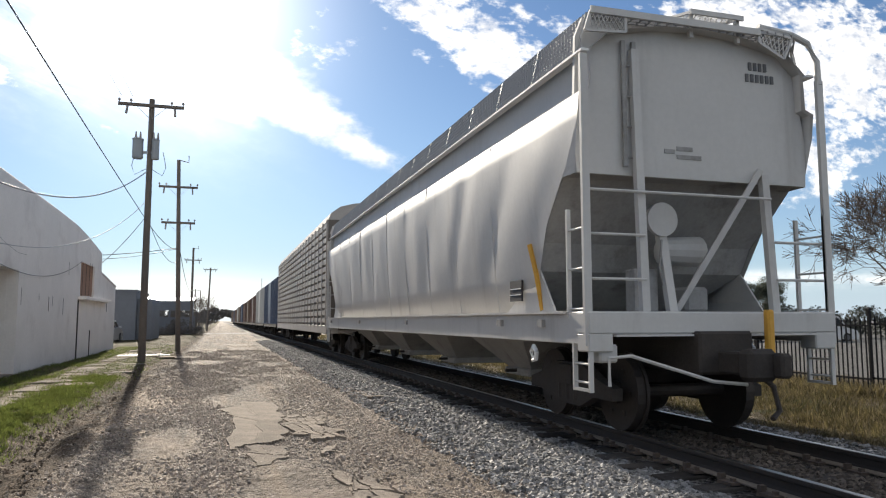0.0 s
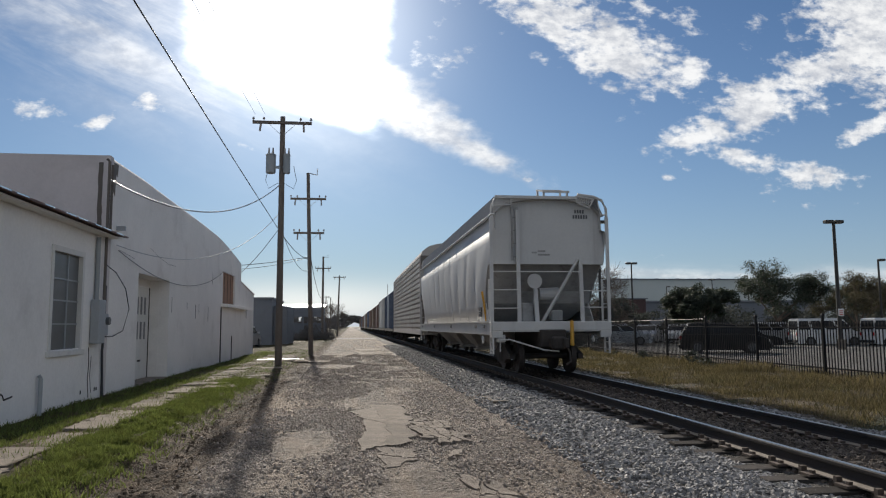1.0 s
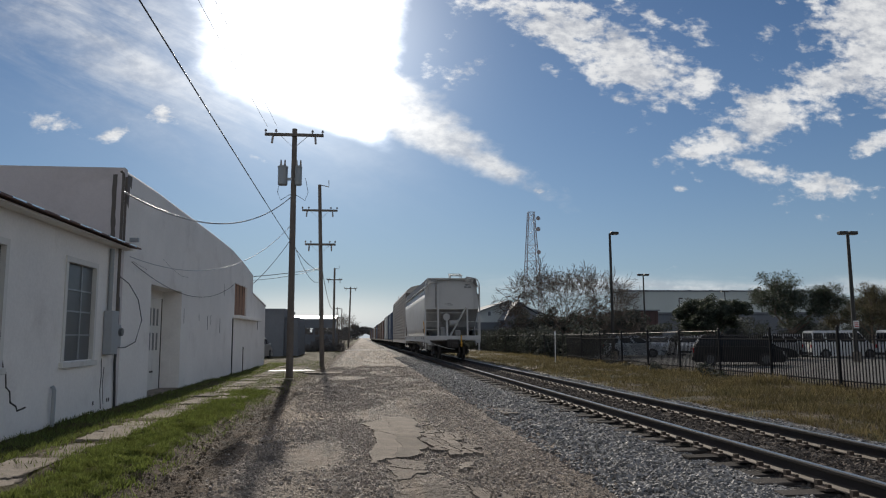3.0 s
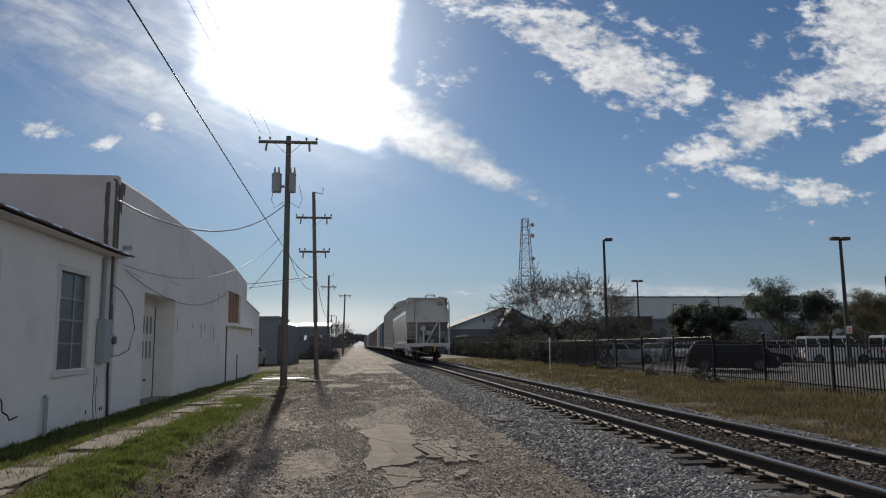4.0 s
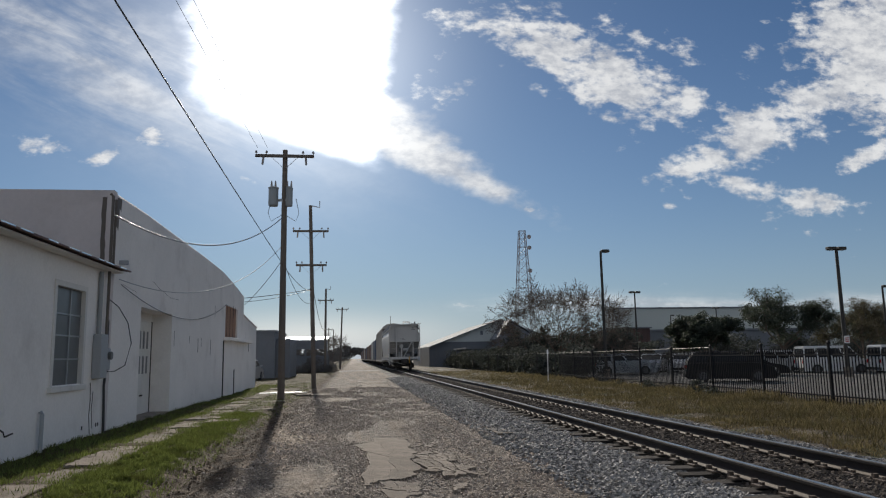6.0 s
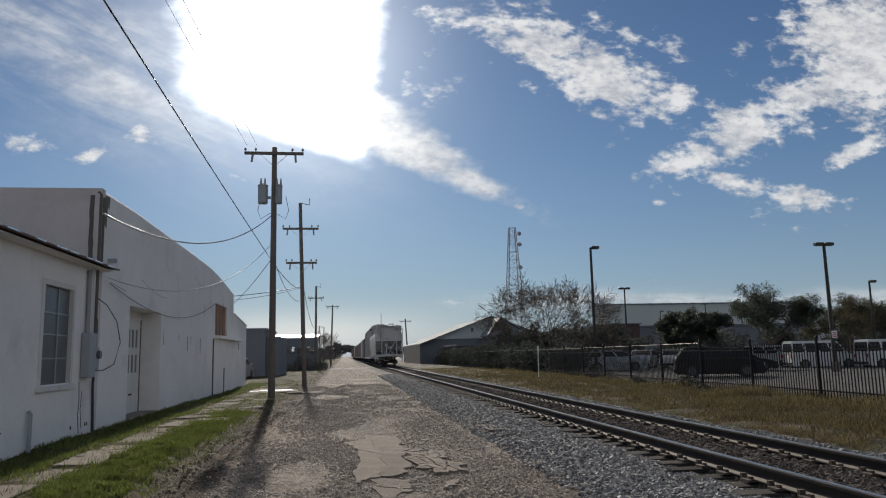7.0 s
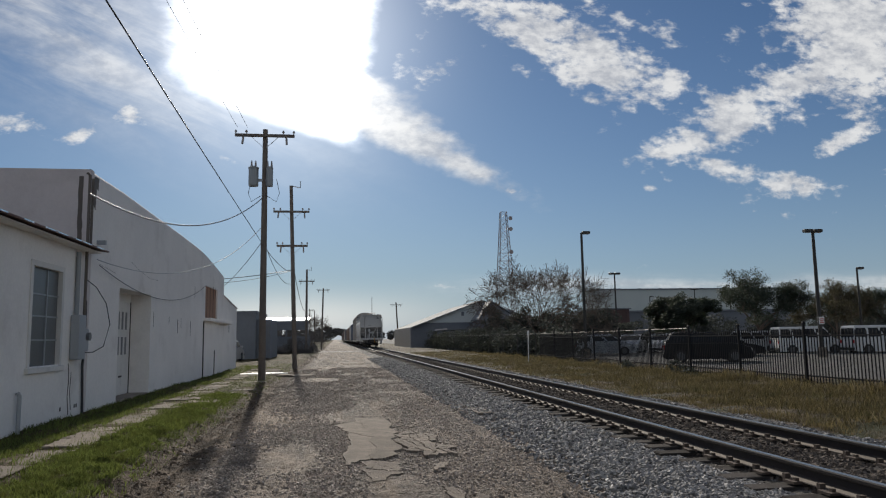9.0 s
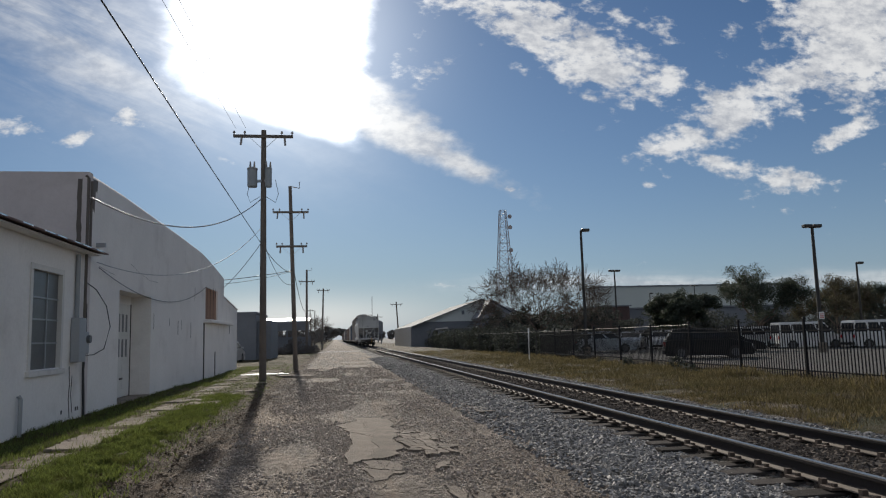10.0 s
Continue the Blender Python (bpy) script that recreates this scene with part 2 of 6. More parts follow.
def ground_material():
    """Dirt road, muddy edge, stony bed, dry verge and tarmac, by their places on the ground."""
    m = bpy.data.materials.new("ground")
    m.use_nodes = True
    g = Nodes(m.node_tree)
    bsdf = m.node_tree.nodes["Principled BSDF"]
    where = m.node_tree.nodes.new("ShaderNodeTexCoord").outputs["Object"]
    x, y, z = g.xyz(where)
    n1, n2, n3 = g.noise(where, 0.55, 5.0, 0.6), g.noise(where, 3.2, 6.0, 0.68), g.noise(where, 26.0, 6.0, 0.75)
    n4 = g.noise(where, 9.0, 5.0, 0.7)
    wx = g.math("ADD", x, g.math("ADD", g.math("MULTIPLY", g.math("SUBTRACT", n1, 0.5), 1.6), g.math("MULTIPLY", g.math("SUBTRACT", n4, 0.5), 0.8)))
    along = g.noise(g.vec(g.math("MULTIPLY", x, 1.9), g.math("MULTIPLY", y, 0.09)), 1.0, 4.0, 0.6)
    cells = m.node_tree.nodes.new("ShaderNodeTexVoronoi")
    cells.inputs["Scale"].default_value = 34.0
    warped = g.add("ShaderNodeVectorMath")
    m.node_tree.links.new(where, warped.inputs[0])
    m.node_tree.links.new(g.vec(g.math("MULTIPLY", n4, 0.06), g.math("MULTIPLY", n2, 0.06)), warped.inputs[1])
    m.node_tree.links.new(warped.outputs[0], cells.inputs["Vector"])
    pick = g.xyz(cells.outputs["Color"])[0]
    dust = g.mix(g.step(n2, 0.32, 0.68), (0.104, 0.081, 0.065), (0.335, 0.27, 0.22))
    dust = g.mix(g.math("MULTIPLY", g.step(n4, 0.52, 0.75), 0.5), dust, (0.10, 0.082, 0.068))
    stones = g.mix(g.step(pick, 0.1, 0.95), (0.035, 0.03, 0.027), (0.42, 0.36, 0.305))
    loose = g.step(g.math("ADD", g.math("ADD", n1, g.math("MULTIPLY", g.math("SUBTRACT", n4, 0.5), 0.9)), g.math("MULTIPLY", g.math("SUBTRACT", n2, 0.5), 0.5)), 0.38, 0.60)
    road = g.mix(g.math("MULTIPLY", loose, 0.8), dust, stones)
    road = g.mix(g.math("MULTIPLY", g.step(along, 0.45, 0.62), 0.6), road, g.mix(n4, (0.22, 0.165, 0.12), (0.38, 0.30, 0.225)))
    n5 = g.noise(g.vec(g.math("MULTIPLY", x, 1.3), g.math("MULTIPLY", y, 0.55)), 1.0, 6.0, 0.7)
    road = g.mix(g.math("MULTIPLY", g.step(n5, 0.50, 0.66), 0.45), road, g.mix(n4, (0.075, 0.06, 0.048), (0.20, 0.163, 0.128)))
    road = g.mix(g.math("MULTIPLY", g.step(n5, 0.46, 0.34), 0.5), road, g.mix(n4, (0.20, 0.158, 0.118), (0.40, 0.325, 0.25)))
    mud = g.mix(g.step(n2, 0.36, 0.66), (0.05, 0.038, 0.029), (0.18, 0.134, 0.098))
    mud = g.mix(g.step(n1, 0.60, 0.68), mud, (0.22, 0.165, 0.118))
    grass = g.mix(n2, (0.04, 0.042, 0.016), (0.12, 0.10, 0.045))
    dry = g.mix(g.step(n2, 0.3, 0.7), (0.060, 0.048, 0.035), (0.19, 0.145, 0.098))
    dry = g.mix(g.step(n1, 0.45, 0.62), dry, (0.062, 0.064, 0.026))
    tar = g.mix(n2, (0.13, 0.128, 0.125), (0.22, 0.215, 0.205))
    bed = g.mix(g.step(pick, 0.05, 0.95), (0.03, 0.028, 0.026), (0.22, 0.205, 0.19))
    soil = g.mix(g.step(n2, 0.35, 0.68), (0.085, 0.066, 0.048), (0.26, 0.205, 0.15))
    col = g.mix(g.step(wx, -4.7, -4.3), g.mix(0.6, grass, dry), soil)
    col = g.mix(g.step(wx, -3.95, -3.65), col, grass)
    col = g.mix(g.step(wx, -2.85, -2.6), col, mud)
    col = g.mix(g.step(wx, -2.0, -1.5), col, road)
    # a smooth sandy patch at the edge of the lane
    sand = g.math("MULTIPLY", g.math("MULTIPLY", g.step(wx, -1.95, -1.6), g.step(wx, -0.7, -1.1)), g.math("MULTIPLY", g.step(y, 10.0, 12.0), g.step(y, 21.0, 18.0)))
    col = g.mix(g.math("MULTIPLY", sand, 0.85), col, g.mix(n2, (0.27, 0.20, 0.145), (0.42, 0.325, 0.24)))
    col = g.mix(g.step(wx, 2.9, 3.3), col, bed)
    foul = g.math("MULTIPLY", g.step(wx, 4.4, 4.8), g.step(wx, 6.6, 6.2))
    col = g.mix(foul, col, g.mix(n2, (0.035, 0.030, 0.025), (0.12, 0.10, 0.082)))
    col = g.mix(g.step(wx, 7.2, 7.7), col, dry)
    col = g.mix(g.step(wx, 17.0, 17.6), col, tar)
    far = g.math("MULTIPLY", g.step(y, 35.0, 39.0), g.step(wx, -1.9, -2.7))
    col = g.mix(far, col, g.mix(0.55, grass, dry))
    cross = g.math("MULTIPLY", g.math("MULTIPLY", g.step(y, 94.0, 95.0), g.step(y, 103.0, 102.0)), g.step(wx, 3.6, 3.2))
    col = g.mix(cross, col, (0.32, 0.29, 0.255))
    g.put(bsdf.inputs["Base Color"], col)
    g.put(bsdf.inputs["Roughness"], g.math("ADD", 0.66, g.math("MULTIPLY", n4, 0.35), clamp=True))
    g.put(bsdf.inputs["Specular IOR Level"], g.math("ADD", 0.05, g.math("MULTIPLY", g.step(wx, -1.9, -1.3), 0.15)))
    h = g.math("ADD", g.math("ADD", g.math("MULTIPLY", n3, 0.4), g.math("MULTIPLY", n2, 0.9)), g.math("MULTIPLY", g.math("MULTIPLY", cells.outputs["Distance"], loose), -0.9))
    b = g.add("ShaderNodeBump", Strength=1.0, Distance=0.12, Height=h)
    g.put(bsdf.inputs["Normal"], b.outputs[0])
    return m


MAT = dict(
    ground=ground_material(),
    ballast=surface("ballast", (0.215, 0.208, 0.20), 0.7, gloss=0.3, var=0.3, coarse=6, fine=60, island=0.65),
    foulstone=surface("foul_ballast", (0.11, 0.092, 0.078), 0.95, gloss=0.1, var=0.35, coarse=6, fine=60, island=0.6),
    pebble=surface("pebble", (0.345, 0.288, 0.238), 0.72, gloss=0.26, var=0.3, coarse=6, fine=60, island=0.45),
    clod=surface("earth_clod", (0.12, 0.092, 0.068), 0.95, gloss=0.1, var=0.4, coarse=5, fine=50, island=0.5),
    concrete=surface("concrete", (0.25, 0.212, 0.175), 0.95, var=0.5, coarse=2.6, fine=48, bump=1.0, dirt=(0.12, 0.096, 0.077), dirt_amount=0.95, gloss=0.2, random_tone=0.22),
    grass=surface("grass_blade", (0.115, 0.136, 0.05), 0.6, var=0.45, coarse=1.6, fine=9, bump=0, dirt=(0.075, 0.062, 0.03), dirt_amount=0.75, island=0.55, thin=0.42, gloss=0.1),
    straw=surface("straw", (0.155, 0.122, 0.08), 0.7, var=0.5, coarse=0.9, fine=5, bump=0, dirt=(0.082, 0.084, 0.055), dirt_amount=0.9, island=0.5, thin=0.3, gloss=0.1),
    weeds=surface("brown_weeds", (0.085, 0.07, 0.045), 0.8, var=0.5, coarse=0.7, fine=5, bump=0, dirt=(0.06, 0.068, 0.036), dirt_amount=0.9, island=0.5, thin=0.3, gloss=0.1),
    rail=surface("rail_steel", (0.034, 0.028, 0.026), 0.8, 0.0, var=0.3, coarse=2, fine=40),
    railtop=surface("rail_polish", (0.30, 0.29, 0.28), 0.3, 1.0, var=0.08, bump=0.02),
    tie=surface("tie_timber", (0.062, 0.055, 0.05), 0.95, gloss=0.1, var=0.35, coarse=2, fine=30, bump=0.5, dirt=(0.11, 0.098, 0.086), dirt_amount=0.5, random_tone=0.35),
    dusty=surface("sunlit_dusty_rust", (0.19, 0.16, 0.132), 0.8, var=0.35, coarse=2, fine=30),
    plate=surface("tie_plate", (0.11, 0.085, 0.07), 0.7, 0.3, var=0.3),
    hopper=surface("hopper_paint", (0.52, 0.508, 0.49), 0.6, gloss=0.5, var=0.10, coarse=0.7, fine=14, bump=0.03, dirt=(0.30, 0.28, 0.26), dirt_amount=0.45, streak=True),
    # stained, darker copy of hopper_paint; puts shade into the slope sheets' colour
    hopperdark=surface("hopper_shade_grime", (0.33, 0.322, 0.312), 0.75, gloss=0.2, var=0.25, coarse=1.5, fine=18, dirt=(0.10, 0.085, 0.075), dirt_amount=0.6),
    grate=surface("grating", (0.33, 0.33, 0.33), 0.6, 0.3, var=0.15),
    under=surface("underframe", (0.045, 0.038, 0.034), 0.85, var=0.4, coarse=3, fine=30),
    wheel=surface("wheel_steel", (0.05, 0.042, 0.038), 0.6, 0.5, var=0.35),
    yellow=surface("yellow_paint", (0.62, 0.33, 0.05), 0.55, var=0.18),
    blackmark=surface("black_stencil", (0.035, 0.035, 0.04), 0.7, var=0.2),
    under2=surface("faded_stencil", (0.13, 0.13, 0.135), 0.75, var=0.25),
    white=surface("white_stripe", (0.75, 0.75, 0.74), 0.6, var=0.1),
    rack=surface("rack_steel", (0.40, 0.365, 0.33), 0.6, 0.1, var=0.2, coarse=0.9, dirt=(0.16, 0.11, 0.08), dirt_amount=0.55, streak=True),
    # dark copy of rack_steel with shade in its colour; also plain dark pipes, tar
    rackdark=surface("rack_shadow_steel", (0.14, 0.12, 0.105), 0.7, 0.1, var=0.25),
    bluecar=surface("blue_paint", (0.065, 0.09, 0.15), 0.5, var=0.2, dirt=(0.12, 0.10, 0.09), streak=True),
    greycar=surface("grey_paint", (0.50, 0.49, 0.47), 0.55, var=0.16, dirt=(0.26, 0.2, 0.16), streak=True),
    redcar=surface("oxide_paint", (0.15, 0.085, 0.07), 0.6, var=0.22, dirt=(0.11, 0.08, 0.07), streak=True),
    browncar=surface("brown_paint", (0.17, 0.11, 0.08), 0.6, var=0.22, dirt=(0.09, 0.08, 0.07), streak=True),
    wall=surface("painted_masonry", (0.84, 0.81, 0.78), 0.85, var=0.12, coarse=0.45, fine=14, bump=0.25, dirt=(0.45, 0.41, 0.38), dirt_amount=0.4),
    wallmauve=surface("faded_render", (0.62, 0.57, 0.56), 0.88, var=0.1, coarse=0.5, fine=12, bump=0.25, dirt=(0.40, 0.36, 0.35), dirt_amount=0.4),
    trimwhite=surface("white_trim", (0.70, 0.68, 0.65), 0.7, var=0.08, dirt=(0.4, 0.37, 0.34)),
    crack=surface("crack_dark", (0.07, 0.06, 0.055), 0.95, var=0.3),
    roofmetal=surface("roof_metal", (0.13, 0.075, 0.062), 0.7, 0.0, var=0.25, dirt=(0.16, 0.10, 0.08)),
    drip=surface("bright_flashing", (0.75, 0.74, 0.72), 0.25, 1.0, var=0.1),
    glassdark=glass("window_glass", (0.11, 0.115, 0.12), 0.35),
    carglass=surface("car_glass", (0.012, 0.013, 0.016), 0.2, var=0.2, bump=0.0, gloss=0.2),
    paintgrey=surface("grey_box", (0.36, 0.38, 0.40), 0.55, 0.2, var=0.12),
    boards=surface("plywood", (0.33, 0.19, 0.125), 0.85, var=0.2, coarse=2, dirt=(0.2, 0.12, 0.09)),
    wood=surface("pole_timber", (0.16, 0.135, 0.115), 0.9, var=0.25, coarse=2, fine=26, bump=0.5, dirt=(0.08, 0.065, 0.055), streak=True),
    wire=surface("cable", (0.05, 0.05, 0.052), 0.5, var=0.1, bump=0),
    wirebright=surface("bare_cable", (0.42, 0.42, 0.43), 0.45, 0.8, var=0.1, bump=0),
    porcelain=surface("porcelain", (0.28, 0.25, 0.23), 0.3, var=0.1),
    tank=surface("transformer_paint", (0.30, 0.32, 0.33), 0.5, 0.2, var=0.1),
    iron=surface("black_iron", (0.016, 0.016, 0.018), 0.75, 0.0, var=0.2, gloss=0.15),
    galv=surface("galvanised", (0.42, 0.42, 0.42), 0.45, 0.7, var=0.15),
    bronze=surface("lamp_bronze", (0.05, 0.045, 0.04), 0.5, 0.3, var=0.15),
    carblack=surface("black_car_paint", (0.007, 0.008, 0.010), 0.35, 0.0, var=0.1, bump=0, gloss=0.1),
    carwhite=surface("white_car_paint", (0.56, 0.56, 0.56), 0.3, 0.0, var=0.04, bump=0),
    carsilver=surface("silver_car_paint", (0.40, 0.41, 0.43), 0.3, 0.5, var=0.05, bump=0),
    carred=surface("dark_red_car_paint", (0.10, 0.02, 0.02), 0.3, 0.1, var=0.05, bump=0),
    tyre=surface("rubber", (0.02, 0.02, 0.02), 0.85, var=0.2),
    rim=surface("rim_alloy", (0.10, 0.10, 0.105), 0.45, 0.5, var=0.1),
    lamp_glass=surface("lamp_lens", (0.6, 0.58, 0.55), 0.2, var=0.1, bump=0),
    redlens=surface("red_lens", (0.35, 0.02, 0.02), 0.25, var=0.1, bump=0),
    shed=surface("pale_sheet_metal", (0.47, 0.50, 0.48), 0.55, 0.1, var=0.1, coarse=0.15, fine=3),
    sheddark=surface("dark_sheet_metal", (0.17, 0.18, 0.20), 0.7, 0.1, var=0.2, coarse=0.2, fine=3),
    gablepale=surface("gable_sheet", (0.60, 0.62, 0.60), 0.7, var=0.1, coarse=0.15, fine=3),
    brickred=surface("red_box_steel", (0.10, 0.06, 0.055), 0.75, var=0.2, coarse=0.4),
    roofgrey=surface("grey_roof_sheet", (0.22, 0.235, 0.24), 0.85, 0.0, var=0.12, coarse=0.2, fine=3),
    brightroof=surface("white_roof_sheet", (0.85, 0.84, 0.82), 0.25, 0.2, var=0.05),
    towersteel=surface("tower_steel", (0.32, 0.28, 0.28), 0.6, 0.3, var=0.1),
    bark=surface("bark", (0.13, 0.10, 0.08), 0.9, var=0.3, coarse=3, fine=25, bump=0.4),
    leaf=surface("leaf", (0.062, 0.072, 0.056), 0.6, var=0.3, coarse=0.6, fine=4, bump=0, island=0.5, thin=0.3, gloss=0.1),
    leafdry=surface("dry_leaf", (0.10, 0.085, 0.058), 0.7, var=0.3, coarse=0.6, fine=4, bump=0, island=0.5, thin=0.3, gloss=0.1),
    brush=surface("brush_leaf", (0.078, 0.082, 0.074), 0.8, var=0.35, coarse=0.4, fine=4, bump=0, island=0.5, thin=0.15, gloss=0.1),
    farbrush=surface("far_twigs", (0.13, 0.12, 0.11), 0.9, var=0.2, coarse=0.4, fine=4, bump=0, island=0.3),
    signwhite=surface("sign_face", (0.72, 0.70, 0.68), 0.5, var=0.06),
    signred=surface("sign_red", (0.5, 0.05, 0.04), 0.5, var=0.06),
)


# ---- building blocks ----
def mesh_object(name, bm, mat, smooth=False):
    me = bpy.data.meshes.new(name)
    bmesh.ops.recalc_face_normals(bm, faces=bm.faces)
    bm.to_mesh(me)
    bm.free()
    me.materials.append(mat)
    if smooth:
        for p in me.polygons:
            p.use_smooth = True
    return new(name, me)


def part(name, bm, mat, parent, label="", smooth=False):
    ob = mesh_object(name, bm, mat, smooth)
    ob.parent = parent
    return tagged(ob, label)


def thing(name, label, category, at=None, group="", kind=""):
    ob = new(name)
    ob.empty_display_size = 0.2
    ob.matrix_basis = at or Matrix()
    return tagged(ob, label, category, group, kind)


def fresh():
    return bmesh.new()


def box(bm, x0, x1, y0, y1, z0, z1, bevel=0.0):
    v = [bm.verts.new((x, y, z)) for z in (z0, z1) for y in (y0, y1) for x in (x0, x1)]
    f = [bm.faces.new([v[i] for i in q]) for q in ((0, 2, 3, 1), (4, 5, 7, 6), (0, 1, 5, 4), (2, 6, 7, 3), (0, 4, 6, 2), (1, 3, 7, 5))]
    if bevel:
        e = list({e for q in f for e in q.edges})
        bmesh.ops.bevel(bm, geom=e, offset=bevel, segments=1, affect="EDGES")
    return bm


def tube(bm, pts, r, n=8, ends=None):
    """A round bar along points; r is one radius or one for each point."""
    pts = [Vector(p) for p in pts]
    rr = [r] * len(pts) if isinstance(r, (int, float)) else r
    rings = []
    for i, p in enumerate(pts):
        d = (pts[min(i + 1, len(pts) - 1)] - pts[max(i - 1, 0)]).normalized()
        a = d.cross(Vector((0, 0, 1)) if abs(d.z) < 0.9 else Vector((0, 1, 0))).normalized()
        b = d.cross(a)
        rings.append([bm.verts.new(p + (a * math.cos(k * 2 * math.pi / n) + b * math.sin(k * 2 * math.pi / n)) * rr[i]) for k in range(n)])
    for lo, hi in zip(rings, rings[1:]):
        for k in range(n):
            bm.faces.new((lo[k], lo[(k + 1) % n], hi[(k + 1) % n], hi[k]))
    bm.faces.new(rings[0])
    bm.faces.new(rings[-1])
    return bm


def bar(bm, a, b, w, h=None):
    """A square bar between two points."""
    a, b = Vector(a), Vector(b)
    d = (b - a).normalized()
    s = d.cross(Vector((0, 0, 1)) if abs(d.z) < 0.9 else Vector((0, 1, 0))).normalized() * w / 2
    t = d.cross(s).normalized() * (h or w) / 2
    v = [bm.verts.new(p + q) for p in (a, b) for q in (-s - t, s - t, s + t, -s + t)]
    for q in ((0, 1, 2, 3), (7, 6, 5, 4), (0, 4, 5, 1), (1, 5, 6, 2), (2, 6, 7, 3), (3, 7, 4, 0)):
        bm.faces.new([v[i] for i in q])
    return bm


def loft(bm, rings, cap=True):
    vs = [[bm.verts.new(p) for p in r] for r in rings]
    n = len(vs[0])
    for lo, hi in zip(vs, vs[1:]):
        for k in range(n):
            bm.faces.new((lo[k], lo[(k + 1) % n], hi[(k + 1) % n], hi[k]))
    if cap:
        bm.faces.new(vs[0])
        bm.faces.new(vs[-1])
    return bm


def disc(bm, c, axis, r, half, n=20):
    a = Vector(axis).normalized() * half
    return tube(bm, [Vector(c) - a, Vector(c) + a], r, n)


def scatter_mesh(name, verts, faces, mat, label, category):
    me = bpy.data.meshes.new(name)
    me.from_pydata(verts, [], faces)
    me.materials.append(mat)
    return tagged(new(name, me), label, category, kind="stuff")


def sag(a, b, drop, n=14):
    a, b = Vector(a), Vector(b)
    return [a.lerp(b, i / n) - Vector((0, 0, drop * 4 * (i / n) * (1 - i / n))) for i in range(n + 1)]


# ---- ground ----
TRACK_X, RAIL_Z = 5.43, 0.30


def ramp(x, *knots):
    for (a, p), (b, q) in zip(knots, knots[1:]):
        if x <= b:
            return p + (q - p) * max(0.0, x - a) / (b - a)
    return knots[-1][1]


def ground_height(x, y):
    z = ramp(x, (-6.2, 0.05), (-4.1, 0.04), (-3.3, 0.07), (-2.7, 0.06), (-2.35, -0.05), (-1.6, -0.01), (-1.0, 0.0), (2.8, 0.0), (3.7, 0.06), (4.5, 0.06), (4.8, 0.088), (6.05, 0.088), (6.35, 0.06), (7.2, 0.06), (8.4, 0.14), (12.6, 0.20), (14.0, 0.06), (20.0, 0.0), (60.0, -0.1))
    if -12 < x < 16 and y < 70:
        v = Vector((x, y, 0))
        rough = 0.05 * noise.noise(v * 0.45) + 0.04 * noise.noise(v * 1.7) + 0.02 * noise.noise(v * 4.3) + 0.012 * noise.noise(v * 9.0)
        if -2.9 < x < -1.5:
            rough += 0.075 * noise.noise(Vector((x * 5.0, y * 0.9, 6.0))) * min(1.0, (x + 2.9) / 0.3, (-1.5 - x) / 0.4)
        if 3.3 < x < 7.4:
            rough *= 0.25
        if -0.6 < x < 2.6 and 8.4 < y < 16:
            rough *= 1 - 0.75 * min(1.0, (x + 0.6) / 0.6, (2.6 - x) / 0.6, (y - 8.4) / 0.8, (16 - y) / 0.8)
        z += rough
    return z


def spread(*runs):
    out = []
    for a, b, s in runs:
        out += list(np.arange(a, b - s * 0.01, s))
    return out + [runs[-1][1]]


def build_ground():
    xs = spread((-4000, -400, 600), (-400, -60, 40), (-60, -8, 4), (-8, 8.6, 0.13), (8.6, 15, 0.25), (15, 80, 5), (80, 400, 40), (400, 4000, 600))
    ys = spread((-600, -60, 90), (-60, 2, 4), (2, 22, 0.13), (22, 60, 0.6), (60, 200, 5), (200, 600, 50), (600, 4600, 500))
    verts = [(x, y, ground_height(x, y)) for y in ys for x in xs]
    n = len(xs)
    faces = [(j * n + i, j * n + i + 1, (j + 1) * n + i + 1, (j + 1) * n + i) for j in range(len(ys) - 1) for i in range(n - 1)]
    me = bpy.data.meshes.new("ground")
    me.from_pydata(verts, [], faces)
    me.materials.append(MAT["ground"])
    for p in me.polygons:
        p.use_smooth = True
    tagged(new("ground", me), "dirt and gravel lane beside the track with muddy edges", "ground", kind="structure")


def stones(name, count, place, size, mat, label):
    """Loose angular stones, each a squashed and twisted little block."""
    rng = np.random.default_rng(7)
    shape = np.array([(-1, -1, -1), (1, -1, -1), (1, 1, -1), (-1, 1, -1), (-0.62, -0.62, 1), (0.62, -0.62, 1), (0.62, 0.62, 1), (-0.62, 0.62, 1)], float)
    tri = np.array([(4, 5, 6, 7), (0, 1, 5, 4), (1, 2, 6, 5), (2, 3, 7, 6), (3, 0, 4, 7)])
    verts, faces = [], []
    for k in range(count):
        x, y = place(rng)
        s = size(rng, y)
        turn = np.array(Euler((rng.normal(0, 0.3), rng.normal(0, 0.3), rng.uniform(0, 6.28))).to_matrix())
        v = (shape * rng.uniform(0.65, 1.15, (8, 1)) * np.array([1.0, rng.uniform(0.55, 1.0), rng.uniform(0.35, 0.7)]) * s) @ turn.T
        v += np.array([x, y, ground_height(x, y) + s * 0.25])
        verts.append(v)
        faces.append(tri + 8 * k)
    scatter_mesh(name, np.concatenate(verts).tolist(), np.concatenate(faces).tolist(), mat, label, "stones")


